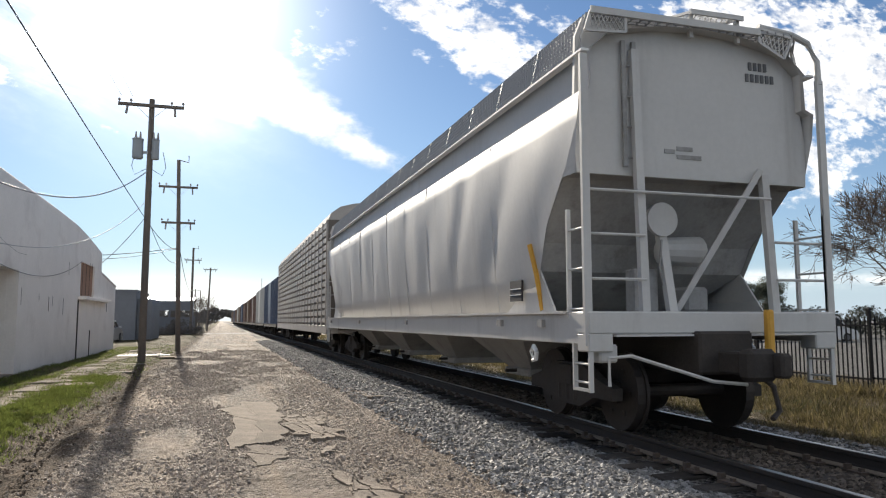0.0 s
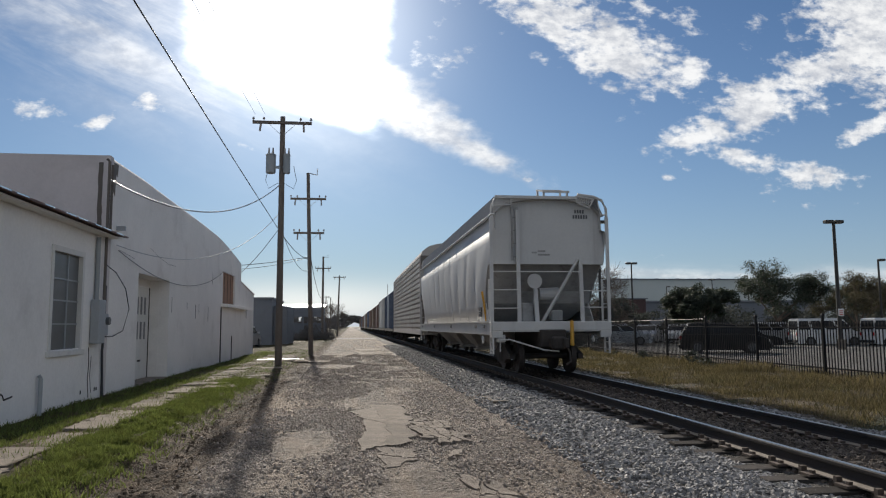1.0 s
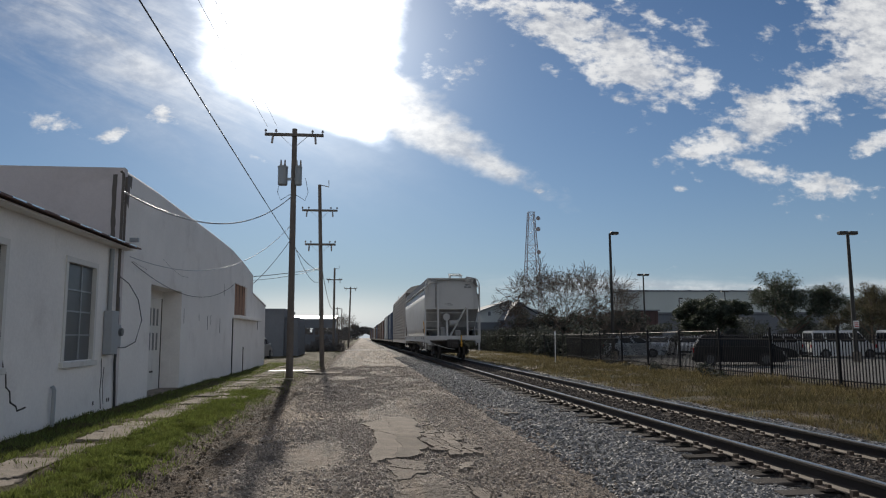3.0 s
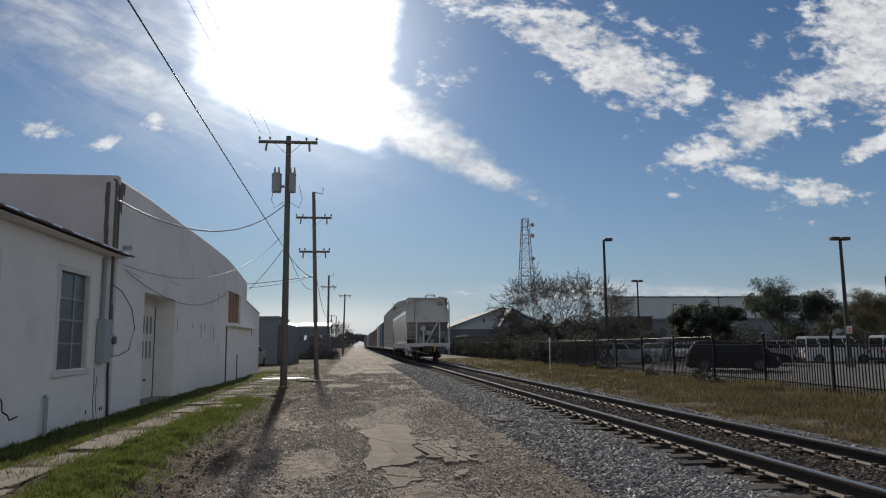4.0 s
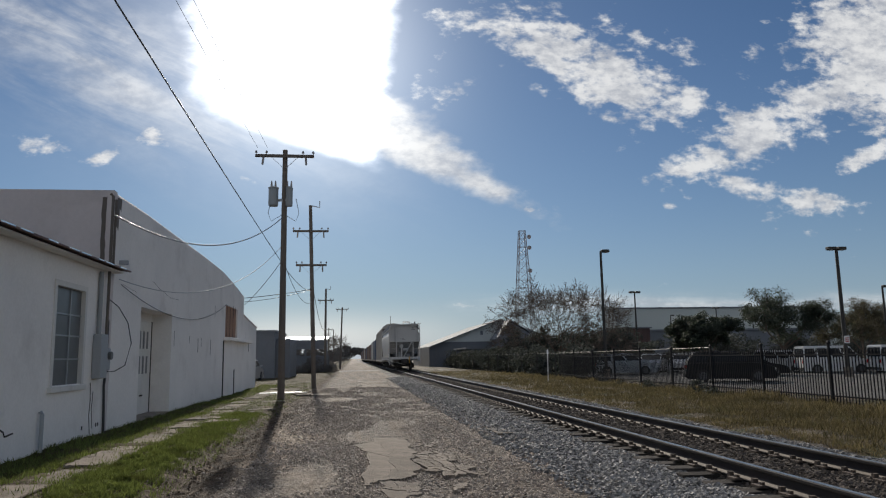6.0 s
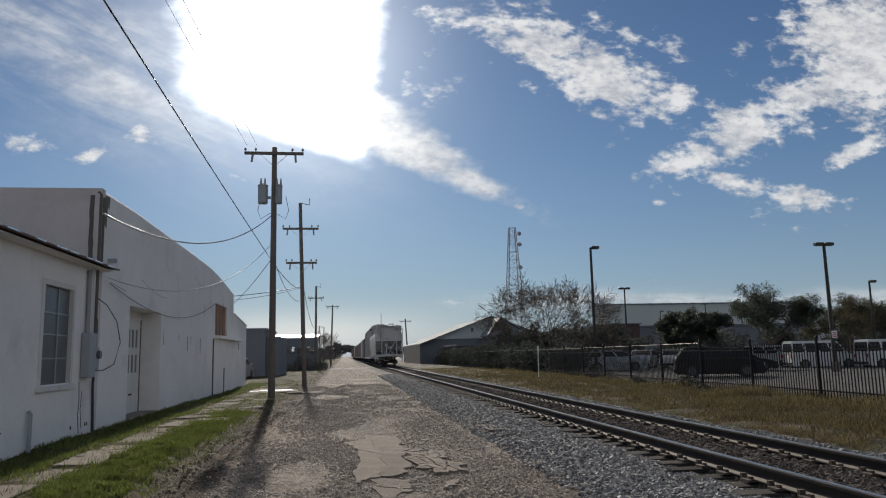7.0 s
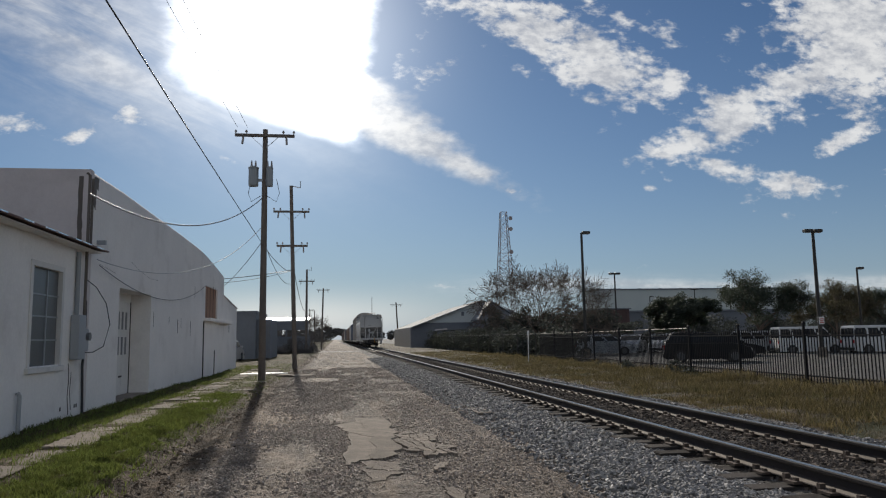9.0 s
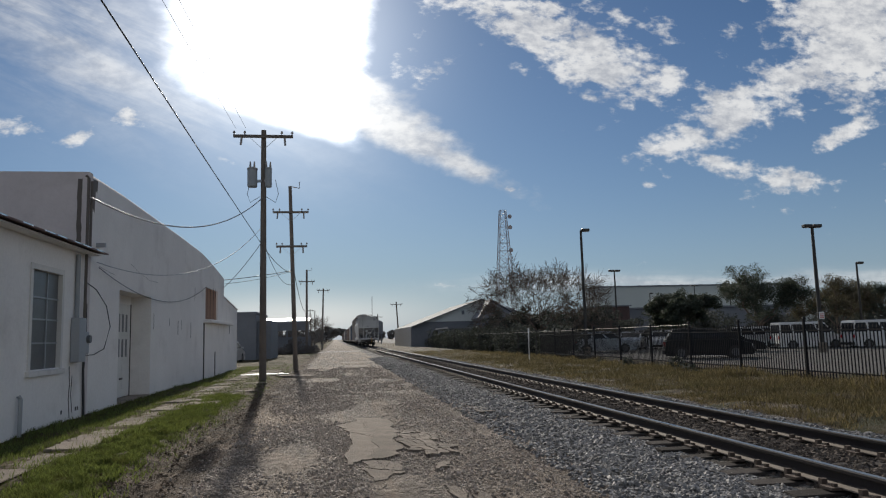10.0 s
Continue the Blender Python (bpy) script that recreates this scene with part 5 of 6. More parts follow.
def build_high_house():
    house = thing("high_building", "tall white-painted masonry building with stepped parapet", "building")
    door = (20.44, 23.85, -0.2, 3.1)
    board = (33.5, 36.9, 2.68, 4.12)
    bm = wall_with_holes(fresh(), 18.06, 38.9, -0.2, 4.9, [door, board])
    part("street_wall", bm, MAT["wall"], house, "white painted street wall with stains")
    bm = fresh()
    crest = [(18.06, 5.64), (20.8, 5.67), (25.2, 5.62), (29.0, 5.58), (32.7, 5.50), (34.8, 5.34), (36.7, 5.16), (38.0, 5.02), (38.9, 4.92)]
    loft(bm, [[(x, y, z + 0.0) for y, z in crest] + [(x, 38.9, 4.9), (x, 18.06, 4.9)] for x in (WALL_X - 0.3, WALL_X)])
    part("parapet", bm, MAT["wall"], house, "white painted parapet, top sloping down")
    part("coping", tube(fresh(), [(WALL_X - 0.15, y, z + 0.02) for y, z in crest], 0.09, 6), MAT["wallmauve"], house)
    part("side_wall", box(fresh(), -24, WALL_X - 0.004, 17.8, 18.05, -0.2, 5.72), MAT["wallmauve"], house, "faded mauve rendered side wall above the low roof")
    part("far_wall", box(fresh(), -24, WALL_X - 0.3, 38.6, 38.9, -0.2, 4.9), MAT["wall"], house)
    part("roof_deck", box(fresh(), -24, WALL_X - 0.3, 18.05, 38.6, 4.5, 4.7), MAT["sheddark"], house)
    # recessed entrance
    bm = fresh()
    box(bm, WALL_X - 0.75, WALL_X - 0.6, door[0] - 0.3, door[1] + 0.3, -0.2, 3.3)
    box(bm, WALL_X - 0.6, WALL_X - 0.302, door[1], door[1] + 0.2, -0.2, 3.2)
    box(bm, WALL_X - 0.6, WALL_X - 0.302, door[0] - 0.2, door[0], -0.2, 3.2)
    box(bm, WALL_X - 0.6, WALL_X - 0.302, door[0] - 0.2, door[1] + 0.2, 3.1, 3.3)
    part("entrance_recess", bm, MAT["wall"], house)
    leaf = part("door", box(fresh(), WALL_X - 0.6, WALL_X - 0.55, 20.6, 23.6, 0.12, 2.85, 0.008), MAT["trimwhite"], house, "wide white panelled door with narrow lights")
    for z in (1.28, 2.02):
        for k in range(3):
            y = 22.35 + k * 0.38
            part("door_light", box(fresh(), WALL_X - 0.555, WALL_X - 0.542, y, y + 0.16, z, z + 0.52), MAT["glassdark"], leaf)
    for y in (21.0, 21.9, 22.8):
        part("door_panel", box(fresh(), WALL_X - 0.56, WALL_X - 0.535, y, y + 0.62, 0.35, 1.05, 0.01), MAT["trimwhite"], leaf)
    part("door_gap", box(fresh(), WALL_X - 0.56, WALL_X - 0.536, 23.6, 23.66, 0.1, 2.86), MAT["crack"], leaf)
    part("letter_slot", box(fresh(), WALL_X - 0.55, WALL_X - 0.53, 22.5, 22.85, 0.62, 0.67), MAT["crack"], leaf)
    part("threshold", box(fresh(), WALL_X - 0.6, WALL_X - 0.01, door[0] + 0.002, door[1] - 0.002, -0.15, 0.1, 0.01), MAT["concrete"], house)
    # boarded opening, ledge and closed doorway
    part("boarded_window", box(fresh(), WALL_X - 0.12, WALL_X - 0.08, board[0], board[1], board[2], board[3]), MAT["boards"], house, "reddish plywood boarding in a window opening")
    for k in range(1, 4):
        y = board[0] + k * 0.85
        part("board_joint", box(fresh(), WALL_X - 0.085, WALL_X - 0.07, y - 0.02, y + 0.02, board[2], board[3]), MAT["crack"], house)
    part("ledge", box(fresh(), WALL_X, WALL_X + 0.3, 33.2, 40.5, 2.52, 2.66, 0.01), MAT["wall"], house, "thin projecting concrete ledge")
    part("door_frame", box(fresh(), WALL_X, WALL_X + 0.03, 33.05, 33.2, -0.1, 2.5), MAT["crack"], house)
    part("door_frame", box(fresh(), WALL_X, WALL_X + 0.03, 36.1, 36.2, -0.1, 1.2), MAT["crack"], house)
    rng = random.Random(8)
    for y, z, h in ((26.4, 2.5, 0.25), (27.8, 2.45, 0.5), (28.4, 2.5, 0.35), (30.2, 2.45, 0.6), (24.2, 2.6, 0.5), (31.0, 3.9, 0.5), (35.6, 4.2, 0.6), (36.2, 4.2, 0.4), (41.0, 2.6, 0.5)):
        part("rust_streak", box(fresh(), WALL_X - 0.01, WALL_X + 0.003, y, y + rng.uniform(0.03, 0.07), z - h, z), MAT["crack"], house)
    zigzag("wall_crack", [(21.5, 3.9), (22.3, 3.75), (23.6, 3.6), (24.6, 3.62)], 0.004, MAT["crack"], house)
    zigzag("wall_crack", [(18.7, 3.55), (20.0, 3.45)], 0.004, MAT["crack"], house)
    # black tar smeared down the corner
    bm = fresh()
    tar_edge = [(-5.96 + 0.04 * noise.noise(Vector((z * 3, 1, 0))), -5.86 + 0.05 * noise.noise(Vector((z * 4, 7, 0))), z) for z in np.arange(3.85, 5.62, 0.1)]
    loft(bm, [[(a, 17.792, z), (b, 17.792, z), (b, 17.801, z), (a, 17.801, z)] for a, b, z in tar_edge])
    part("tar_strip", bm, MAT["rackdark"], house, "ragged black tar strip down the wall corner")
    bm = loft(fresh(), [[(WALL_X + d, y, z) for y, z in ((18.06, 5.60), (18.4, 5.62), (18.36, 5.3), (18.25, 5.36), (18.2, 4.8), (18.06, 4.9))] for d in (-0.002, 0.005)])
    part("tar_patch", bm, MAT["rackdark"], house)
    part("vent_pipe", tube(fresh(), [(-5.66, 17.85, 3.9), (-5.66, 17.85, 5.5)], 0.03, 8), MAT["rackdark"], house)
    part("hook", box(fresh(), -5.72, -5.5, 18.4, 18.5, 4.0, 4.1), MAT["paintgrey"], house)


def build_end_house():
    house = thing("end_building", "small white masonry annex with sloping top", "building")
    bm = fresh()
    loft(bm, [[(x, 38.92, -0.2), (x, 44.2, -0.2), (x, 44.2, 3.5), (x, 38.92, 3.96)] for x in (-20, WALL_X - 0.02)])
    part("wall", bm, MAT["wall"], house)
    part("coping", bar(fresh(), (WALL_X - 0.1, 38.92, 3.98), (WALL_X - 0.1, 44.25, 3.53), 0.24, 0.06), MAT["wallmauve"], house)


build_low_house()
build_meter()
build_high_house()
build_end_house()


# ---- utility poles and wires ----
def utility_pole(x, y, top, arms, lean=(0, 0), transformers=False, horn=False, label="", r=0.16):
    p = thing("utility_pole", label, "utility pole", pose(x, y, -0.1), "utility poles along the lane")
    tip = (lean[0], lean[1], top + 0.1)
    shaft = [(lean[0] * f, lean[1] * f, (top + 0.1) * f) for f in (0, 0.25, 0.5, 0.75, 1)]
    part("pole", tube(fresh(), shaft, [r, r * 0.93, r * 0.86, r * 0.78, r * 0.7], 12), MAT["wood"], p, "weathered timber pole")
    for z, half in arms:
        f = (z + 0.1) / (top + 0.1)
        cx, cy = lean[0] * f, lean[1] * f
        arm = part("crossarm", box(fresh(), cx - half, cx + half, cy - 0.22, cy - 0.12, z + 0.04, z + 0.16, 0.008), MAT["wood"], p)
        for s in (-1, 1):
            part("arm_brace", bar(fresh(), (cx + s * 0.05, cy - 0.17, z - 0.42), (cx + s * 0.55, cy - 0.17, z + 0.05), 0.04, 0.012), MAT["galv"], arm)
            for q in (0.97, 0.62):
                ix = cx + s * half * q
                part("insulator", tube(fresh(), [(ix, cy - 0.17, z + 0.16), (ix, cy - 0.17, z + 0.22), (ix, cy - 0.17, z + 0.23), (ix, cy - 0.17, z + 0.32)], [0.015, 0.02, 0.06, 0.03], 8), MAT["porcelain"], arm)
            part("fuse_cutout", tube(fresh(), [(cx + s * half * 0.72, cy - 0.2, z + 0.02), (cx + s * half * 0.74, cy - 0.3, z - 0.3)], 0.045, 7), MAT["porcelain"], arm)
    if transformers:
        for s, o, tr in ((-1, 0.42, 0.2), (1, 0.22, 0.14)):
            t = part("transformer", tube(fresh(), [(s * o, -0.12, top - 2.32), (s * o, -0.12, top - 2.28), (s * o, -0.12, top - 1.62), (s * o, -0.12, top - 1.55), (s * o, -0.12, top - 1.5)], [tr * 0.9, tr, tr, tr * 1.1, tr * 0.75], 16), MAT["tank"], p, "grey cylindrical pole transformer")
            for k in (-0.08, 0.08):
                part("bushing", tube(fresh(), [(s * o + k, -0.12, top - 1.5), (s * o + k, -0.12, top - 1.25)], [0.05, 0.025], 7), MAT["porcelain"], t)
            part("bracket", box(fresh(), min(0.05 * s, 0.3 * s), max(0.05 * s, 0.3 * s), -0.1, 0.0, top - 2.1, top - 2.0), MAT["galv"], t)
            part("drop_lead", tube(fresh(), [(s * 0.5, -0.1, top - 2.0), (s * 0.62, -0.1, top - 2.6), (s * 0.5, -0.1, top - 2.95), (s * 0.1, -0.1, top - 2.7)], 0.012, 5), MAT["wire"], t)
    if horn:
        part("top_bracket", tube(fresh(), [tip, (tip[0] + 0.55, tip[1], tip[2] - 0.12), (tip[0] + 0.55, tip[1], tip[2] + 0.28)], 0.03, 6), MAT["galv"], p)
    return p


utility_pole(-2.86, 29.9, 10.3, [(10.0, 1.2)], (0.02, 0), True, False, "tall timber utility pole with two grey transformers", 0.145)
utility_pole(-2.28, 43.4, 10.8, [(9.2, 1.05), (7.15, 0.9)], (-0.3, 0), False, True, "leaning timber utility pole with two crossarms", 0.14)
utility_pole(-3.42, 90.0, 10.2, [(8.75, 0.95)], (0.06, 0), False, True, "distant timber utility pole with one crossarm", 0.16)
utility_pole(-2.15, 122.0, 10.1, [(9.8, 1.05)], (0.3, 0), False, False, "distant leaning timber utility pole", 0.16)
utility_pole(-6.3, 190.0, 9.5, [(9.2, 1.0)], (0, 0), False, False, "small far timber utility pole", 0.16)
utility_pole(-5.2, 190.5, 9.2, [], (0.1, 0), False, False, "small far timber utility pole", 0.15)
utility_pole(13.1, 150.0, 9.0, [(8.5, 1.2)], (-0.5, 0), False, False, "far timber utility pole beyond the track", 0.18)
utility_pole(14.0, 240.0, 9.6, [(8.6, 1.5)], (0, 0), False, False, "far timber utility pole beyond the track", 0.18)
utility_pole(12.0, 300.0, 9.6, [], (0, 0), False, False, "far bare timber utility pole", 0.2)


def cable(label, pts, r, mat, name="overhead_cable"):
    ob = mesh_object(name, tube(fresh(), pts, r, 6), MAT[mat])
    tagged(ob, label, "cable", "overhead cables")


cable("black overhead cable along the lane", sag((-2.93, -12, 6.75), (-2.88, 29.9, 5.5), 0.12, 24), 0.013, "wire")
cable("black overhead cable between two poles", sag((-2.88, 29.9, 5.5), (-2.45, 43.4, 5.6), 0.25), 0.015, "wire")
def twisted_cable(label, a, b, drop, turns, r):
    """Two bright strands wound round each other along one hanging line."""
    n = turns * 8
    line = sag(a, b, drop, n)
    bm = fresh()
    for half in (0, math.pi):
        pts = []
        for k, p in enumerate(line):
            w = k * math.pi / 4 + half
            pts.append(p + Vector((math.cos(w) * r, math.cos(w) * -0.3 * r, math.sin(w) * r)))
        tube(bm, pts, r * 0.9, 4)
    tagged(mesh_object("overhead_cable", bm, MAT["wirebright"]), label, "cable", "overhead cables")


twisted_cable("twisted bright service cable from pole to building", (-5.62, 17.5, 5.08), (-2.9, 29.9, 7.45), 0.95, 42, 0.014)
cable("thin bright cable from building to pole", sag((-5.64, 18.3, 3.62), (-2.95, 29.9, 6.2), 0.95, 20), 0.011, "wirebright")
cable("thin grey cable draped along the white wall", sag((-5.62, 18.4, 3.5), (-5.62, 33.2, 4.1), 0.75, 20), 0.009, "wire")
cable("dark cable from building corner to pole", sag((-5.66, 38.8, 4.85), (-2.42, 43.4, 5.75), 0.05), 0.02, "wire")
cable("dark cable from building corner to pole", sag((-5.66, 38.8, 4.65), (-2.42, 43.4, 5.72), 0.1), 0.014, "wire")
cable("dark cable from building corner to pole", sag((-5.66, 38.6, 4.45), (-2.95, 30.0, 5.6), 0.12), 0.014, "wire")
cable("slack cable between two poles", sag((-2.86, 29.9, 5.7), (-2.4, 43.4, 5.0), 0.7), 0.012, "wire")
cable("slack cable between distant poles", sag((-2.45, 43.4, 6.2), (-3.4, 90, 5.2), 1.0), 0.02, "wire")
cable("thin power line along the lane", sag((-5.2, -20, 11.2), (-3.95, 29.8, 10.35), 0.4, 20), 0.007, "wire")
cable("thin power line along the lane", sag((-4.7, -20, 11.2), (-3.55, 29.8, 10.35), 0.4, 20), 0.007, "wire")

build_slabs()


# ---- iron fence and parking lot ----
FENCE_X = 12.6


def build_fence():
    fence = thing("iron_fence", "black iron picket fence along the dry verge", "fence")
    z = lambda y: ground_height(FENCE_X, y)
    y0, y1 = 8.35, 43.9
    n = 298
    proto = part("picket", loft(fresh(), [[(sx * a, sy * a, h) for sx, sy in ((-1, -1), (1, -1), (1, 1), (-1, 1))] for a, h in ((0.011, 0.05), (0.011, 1.39), (0.018, 1.41), (0.002, 1.50))]), MAT["iron"], fence)
    for k in range(n):
        y = y0 + (y1 - y0) * k / (n - 1)
        ob = proto if k == 0 else proto.copy()
        if k:
            scene.collection.objects.link(ob)
        ob.matrix_basis = pose(FENCE_X, y, z(y), 0, 0, 0)
    y = y0
    while y < y1 + 0.1:
        post = part("post", box(fresh(), FENCE_X - 0.03, FENCE_X + 0.03, y - 0.03, y + 0.03, z(y) - 0.1, z(y) + 1.62, 0.005), MAT["iron"], fence)
        part("post_cap", loft(fresh(), [[(FENCE_X + sx * a, y + sy * a, z(y) + h) for sx, sy in ((-1, -1), (1, -1), (1, 1), (-1, 1))] for a, h in ((0.04, 1.62), (0.04, 1.65), (0.01, 1.70))]), MAT["iron"], post)
        for h in (0.22, 1.30):
            part("rail", box(fresh(), FENCE_X - 0.018, FENCE_X + 0.018, y + 0.04, min(y + 3.21, y1), z(y) + h, z(y) + h + 0.035), MAT["iron"], fence)
        y += 3.25


def build_wire_fence():
    fence = thing("wire_fence", "galvanised wire fence with thin posts by brush", "fence")
    part("top_rail", tube(fresh(), sag((12.75, 25.0, 1.80), (13.6, 110, 1.9), 0.1), 0.009, 6), MAT["bronze"], fence)
    for k in range(14):
        y = 46.0 + k * 5
        part("post", tube(fresh(), [(12.95 + (y - 46) * 0.01, y, 0.0), (12.95 + (y - 46) * 0.01, y, 1.85)], 0.035, 8), MAT["bronze"], fence)


def build_marker():
    m = thing("marker_post", "thin white marker post on the verge", "post", pose(10.8, 40.0, 0.1))
    part("stake", bar(fresh(), (0, 0, -0.1), (0.03, 0, 1.85), 0.05, 0.03), MAT["trimwhite"], m)
    part("reflector", box(fresh(), -0.035, 0.065, -0.03, -0.018, 1.6, 1.8), MAT["white"], m)


build_fence()
build_wire_fence()
build_marker()


def wheel_at(car, x, y, r, side):
    w = part("wheel", disc(fresh(), (x, y, r), (0, 1, 0), r, 0.11, 20), MAT["tyre"], car)
    s = side * 0.115
    part("rim", disc(fresh(), (x, y + s, r), (0, 1, 0), r * 0.62, 0.012, 16), MAT["rim"], w)


def vehicle(name, label, at, L, W, H, belt, cab, paint, tall=False):
    """A parked vehicle pointing along its own +x. cab: where the glazed part starts and ends at the belt and at the roof."""
    car = thing(name, label, "car", at, "parked cars")
    c0, c1, r0, r1 = cab
    g0 = 0.22
    low = [(0.0, g0 + 0.12), (0.05, belt - 0.22), (0.12, belt - 0.03), (c0, belt), (c1, belt), (L - 0.55, belt - 0.10), (L - 0.12, belt - 0.24), (L, g0 + 0.28), (L - 0.04, g0), (0.06, g0)]
    body = fresh()
    loft(body, [[(x, w, z if e == 0 else z - 0.02) for x, z in low] for w, e in ((-W / 2, 1), (-W / 2 + 0.06, 0), (W / 2 - 0.06, 0), (W / 2, 1))])
    part("body", body, MAT[paint], car)
    half, top = W / 2 - 0.04, W / 2 - (0.10 if tall else 0.2)
    cabin = fresh()
    loft(cabin, [[(c0, -half, belt), (c1, -half, belt), (c1, half, belt), (c0, half, belt)],
                 [(r0, -top, H - 0.06), (r1, -top, H - 0.06), (r1, top, H - 0.06), (r0, top, H - 0.06)],
                 [(r0 + 0.12, -top + 0.12, H), (r1 - 0.12, -top + 0.12, H), (r1 - 0.12, top - 0.12, H), (r0 + 0.12, top - 0.12, H)]])
    part("cabin", cabin, MAT[paint], car)
    # side windows, windscreen and rear window as panes set just proud
    f0, f1 = 0.12, 0.86

    def edge(f):
        return c0 + (r0 - c0) * f, c1 + (r1 - c1) * f, half + (top - half) * f, belt + (H - 0.06 - belt) * f

    a0, b0, w0, z0 = edge(f0)
    a1, b1, w1, z1 = edge(f1)
    n = 4 if H > 2.0 else 3
    for s in (-1, 1):
        for k in range(n):
            p, q = k / n + 0.025, (k + 1) / n - 0.025
            quad = [(a0 + (b0 - a0) * p, z0, w0), (a0 + (b0 - a0) * q, z0, w0), (a1 + (b1 - a1) * q, z1, w1), (a1 + (b1 - a1) * p, z1, w1)]
            bm = fresh()
            loft(bm, [[(x, s * (w + o), z) for x, z, w in quad] for o in (-0.01, 0.008)])
            part("side_window", bm, MAT["carglass"], car)
        part("door_mirror", box(fresh(), c1 - 0.35, c1 - 0.22, min(s * (half), s * (half + 0.2)), max(s * half, s * (half + 0.2)), belt + 0.02, belt + 0.16, 0.02), MAT[paint], car)
        for x in (L * 0.18 + 0.05, L * 0.80):
            wheel_at(car, x, s * (W / 2 - 0.10), 0.36 if H > 1.6 else 0.32, s)
    for xa, xb, o, nm in ((a0, a1, -0.012, "rear_window"), (b0, b1, 0.012, "windscreen")):
        bm = fresh()
        loft(bm, [[(xa + d, -w0 + 0.1, z0), (xa + d, w0 - 0.1, z0), (xb + d, w1 - 0.1, z1), (xb + d, -w1 + 0.1, z1)] for d in (0.0, o)])
        part(nm, bm, MAT["carglass"], car)
    for s in (-1, 1):
        part("headlight", box(fresh(), L - 0.16, L - 0.02, s * (W / 2 - 0.26) - 0.14, s * (W / 2 - 0.26) + 0.14, belt - 0.42, belt - 0.28, 0.02), MAT["lamp_glass"], car)
        part("tail_light", box(fresh(), -0.005, 0.06, s * (W / 2 - 0.16) - 0.08, s * (W / 2 - 0.16) + 0.08, belt - 0.35, belt - 0.1, 0.01), MAT["redlens"], car)
    part("bumper", box(fresh(), -0.08, 0.1, -W / 2 + 0.05, W / 2 - 0.05, g0 + 0.08, g0 + 0.26, 0.03), MAT["tyre"], car)
    part("bumper", box(fresh(), L - 0.1, L + 0.06, -W / 2 + 0.05, W / 2 - 0.05, g0 + 0.06, g0 + 0.24, 0.03), MAT["tyre"], car)
    return car


def suv(at, paint, label, L=4.9, H=1.8):
    return vehicle("suv", label, at, L, 1.95, H, 1.08, (0.10, L - 1.05, 0.5, L - 1.95), paint, True)


def sedan(at, paint, label, L=4.6):
    return vehicle("sedan", label, at, L, 1.8, 1.46, 0.92, (0.55, L - 1.2, 1.15, L - 1.95), paint)


def van(at, paint, label, L=5.6):
    return vehicle("van", label, at, L, 2.0, 2.1, 1.15, (0.05, L - 1.0, 0.12, L - 1.75), paint, True)


LOT_Z = -0.02
suv(pose(18.75, 39.8, LOT_Z, 0, 0, -22), "carblack", "black suv parked behind the iron fence", 4.7, 1.70)
van(pose(34.0, 52.6, -0.12, 0, 0, -12), "carwhite", "white van with dark side windows in the lot", 5.2)
van(pose(38.0, 49.6, -0.12, 0, 0, -8), "carwhite", "white van with dark side windows in the lot", 5.4)
van(pose(44.6, 48.6, -0.12, 0, 0, -8), "carwhite", "white van with dark side windows in the lot", 5.4)
suv(pose(33.4, 57.5, -0.08, 0, 0, -60), "carsilver", "silver suv with a roof rack behind the white vans", 4.8, 1.8)
suv(pose(19.5, 57.5, -0.05, 0, 0, -18), "carsilver", "silver suv parked beyond the fence", 4.8, 1.72)
for car_x, car_y, car_paint, car_label in ((25.6, 61.0, "carsilver", "silver suv parked nose-in in a row of cars"), (27.4, 58.5, "carwhite", "white suv parked nose-in in a row of cars"), (30.2, 59.5, "carsilver", "silver suv parked nose-in in a row of cars")):
    suv(pose(car_x + 2.2, car_y + 3.6, -0.05, 0, 0, 238), car_paint, car_label, 4.6, 1.68)
sedan(pose(25.2, 48.6, -0.05, 0, 0, -20), "carblack", "dark sedan parked beside a white van")
sedan(pose(14.8, 62.0, 0.0, 0, 0, -20), "carblack", "dark sedan in the shade by the brush")
sedan(pose(16.0, 70.0, 0.0, 0, 0, -20), "carred", "dark red sedan in the shade by the brush")
suv(pose(-8.75, 57.0, 0.0, 0, 0, 84), "carsilver", "silver suv parked past the white annex", 4.7, 1.7)


def lot_lamp(x, y, h, heads, label, r=0.10):
    lamp = thing("parking_lamp", label, "street lamp", pose(x, y, -0.1), "parking lot lamps")
    part("base", tube(fresh(), [(0, 0, 0), (0, 0, 0.7)], 0.26, 12), MAT["concrete"], lamp)
    part("pole", tube(fresh(), [(0, 0, 0.6), (0, 0, h)], [r * 1.15, r * 0.8], 8), MAT["bronze"], lamp)
    for s in heads:
        head = part("lamp_head", box(fresh(), min(s * 0.05, s * 0.62), max(s * 0.05, s * 0.62), -0.18, 0.18, h - 0.08, h + 0.12, 0.03), MAT["bronze"], lamp)
        part("lens", box(fresh(), min(s * 0.15, s * 0.55), max(s * 0.15, s * 0.55), -0.12, 0.12, h - 0.10, h - 0.082), MAT["lamp_glass"], head)
    return lamp


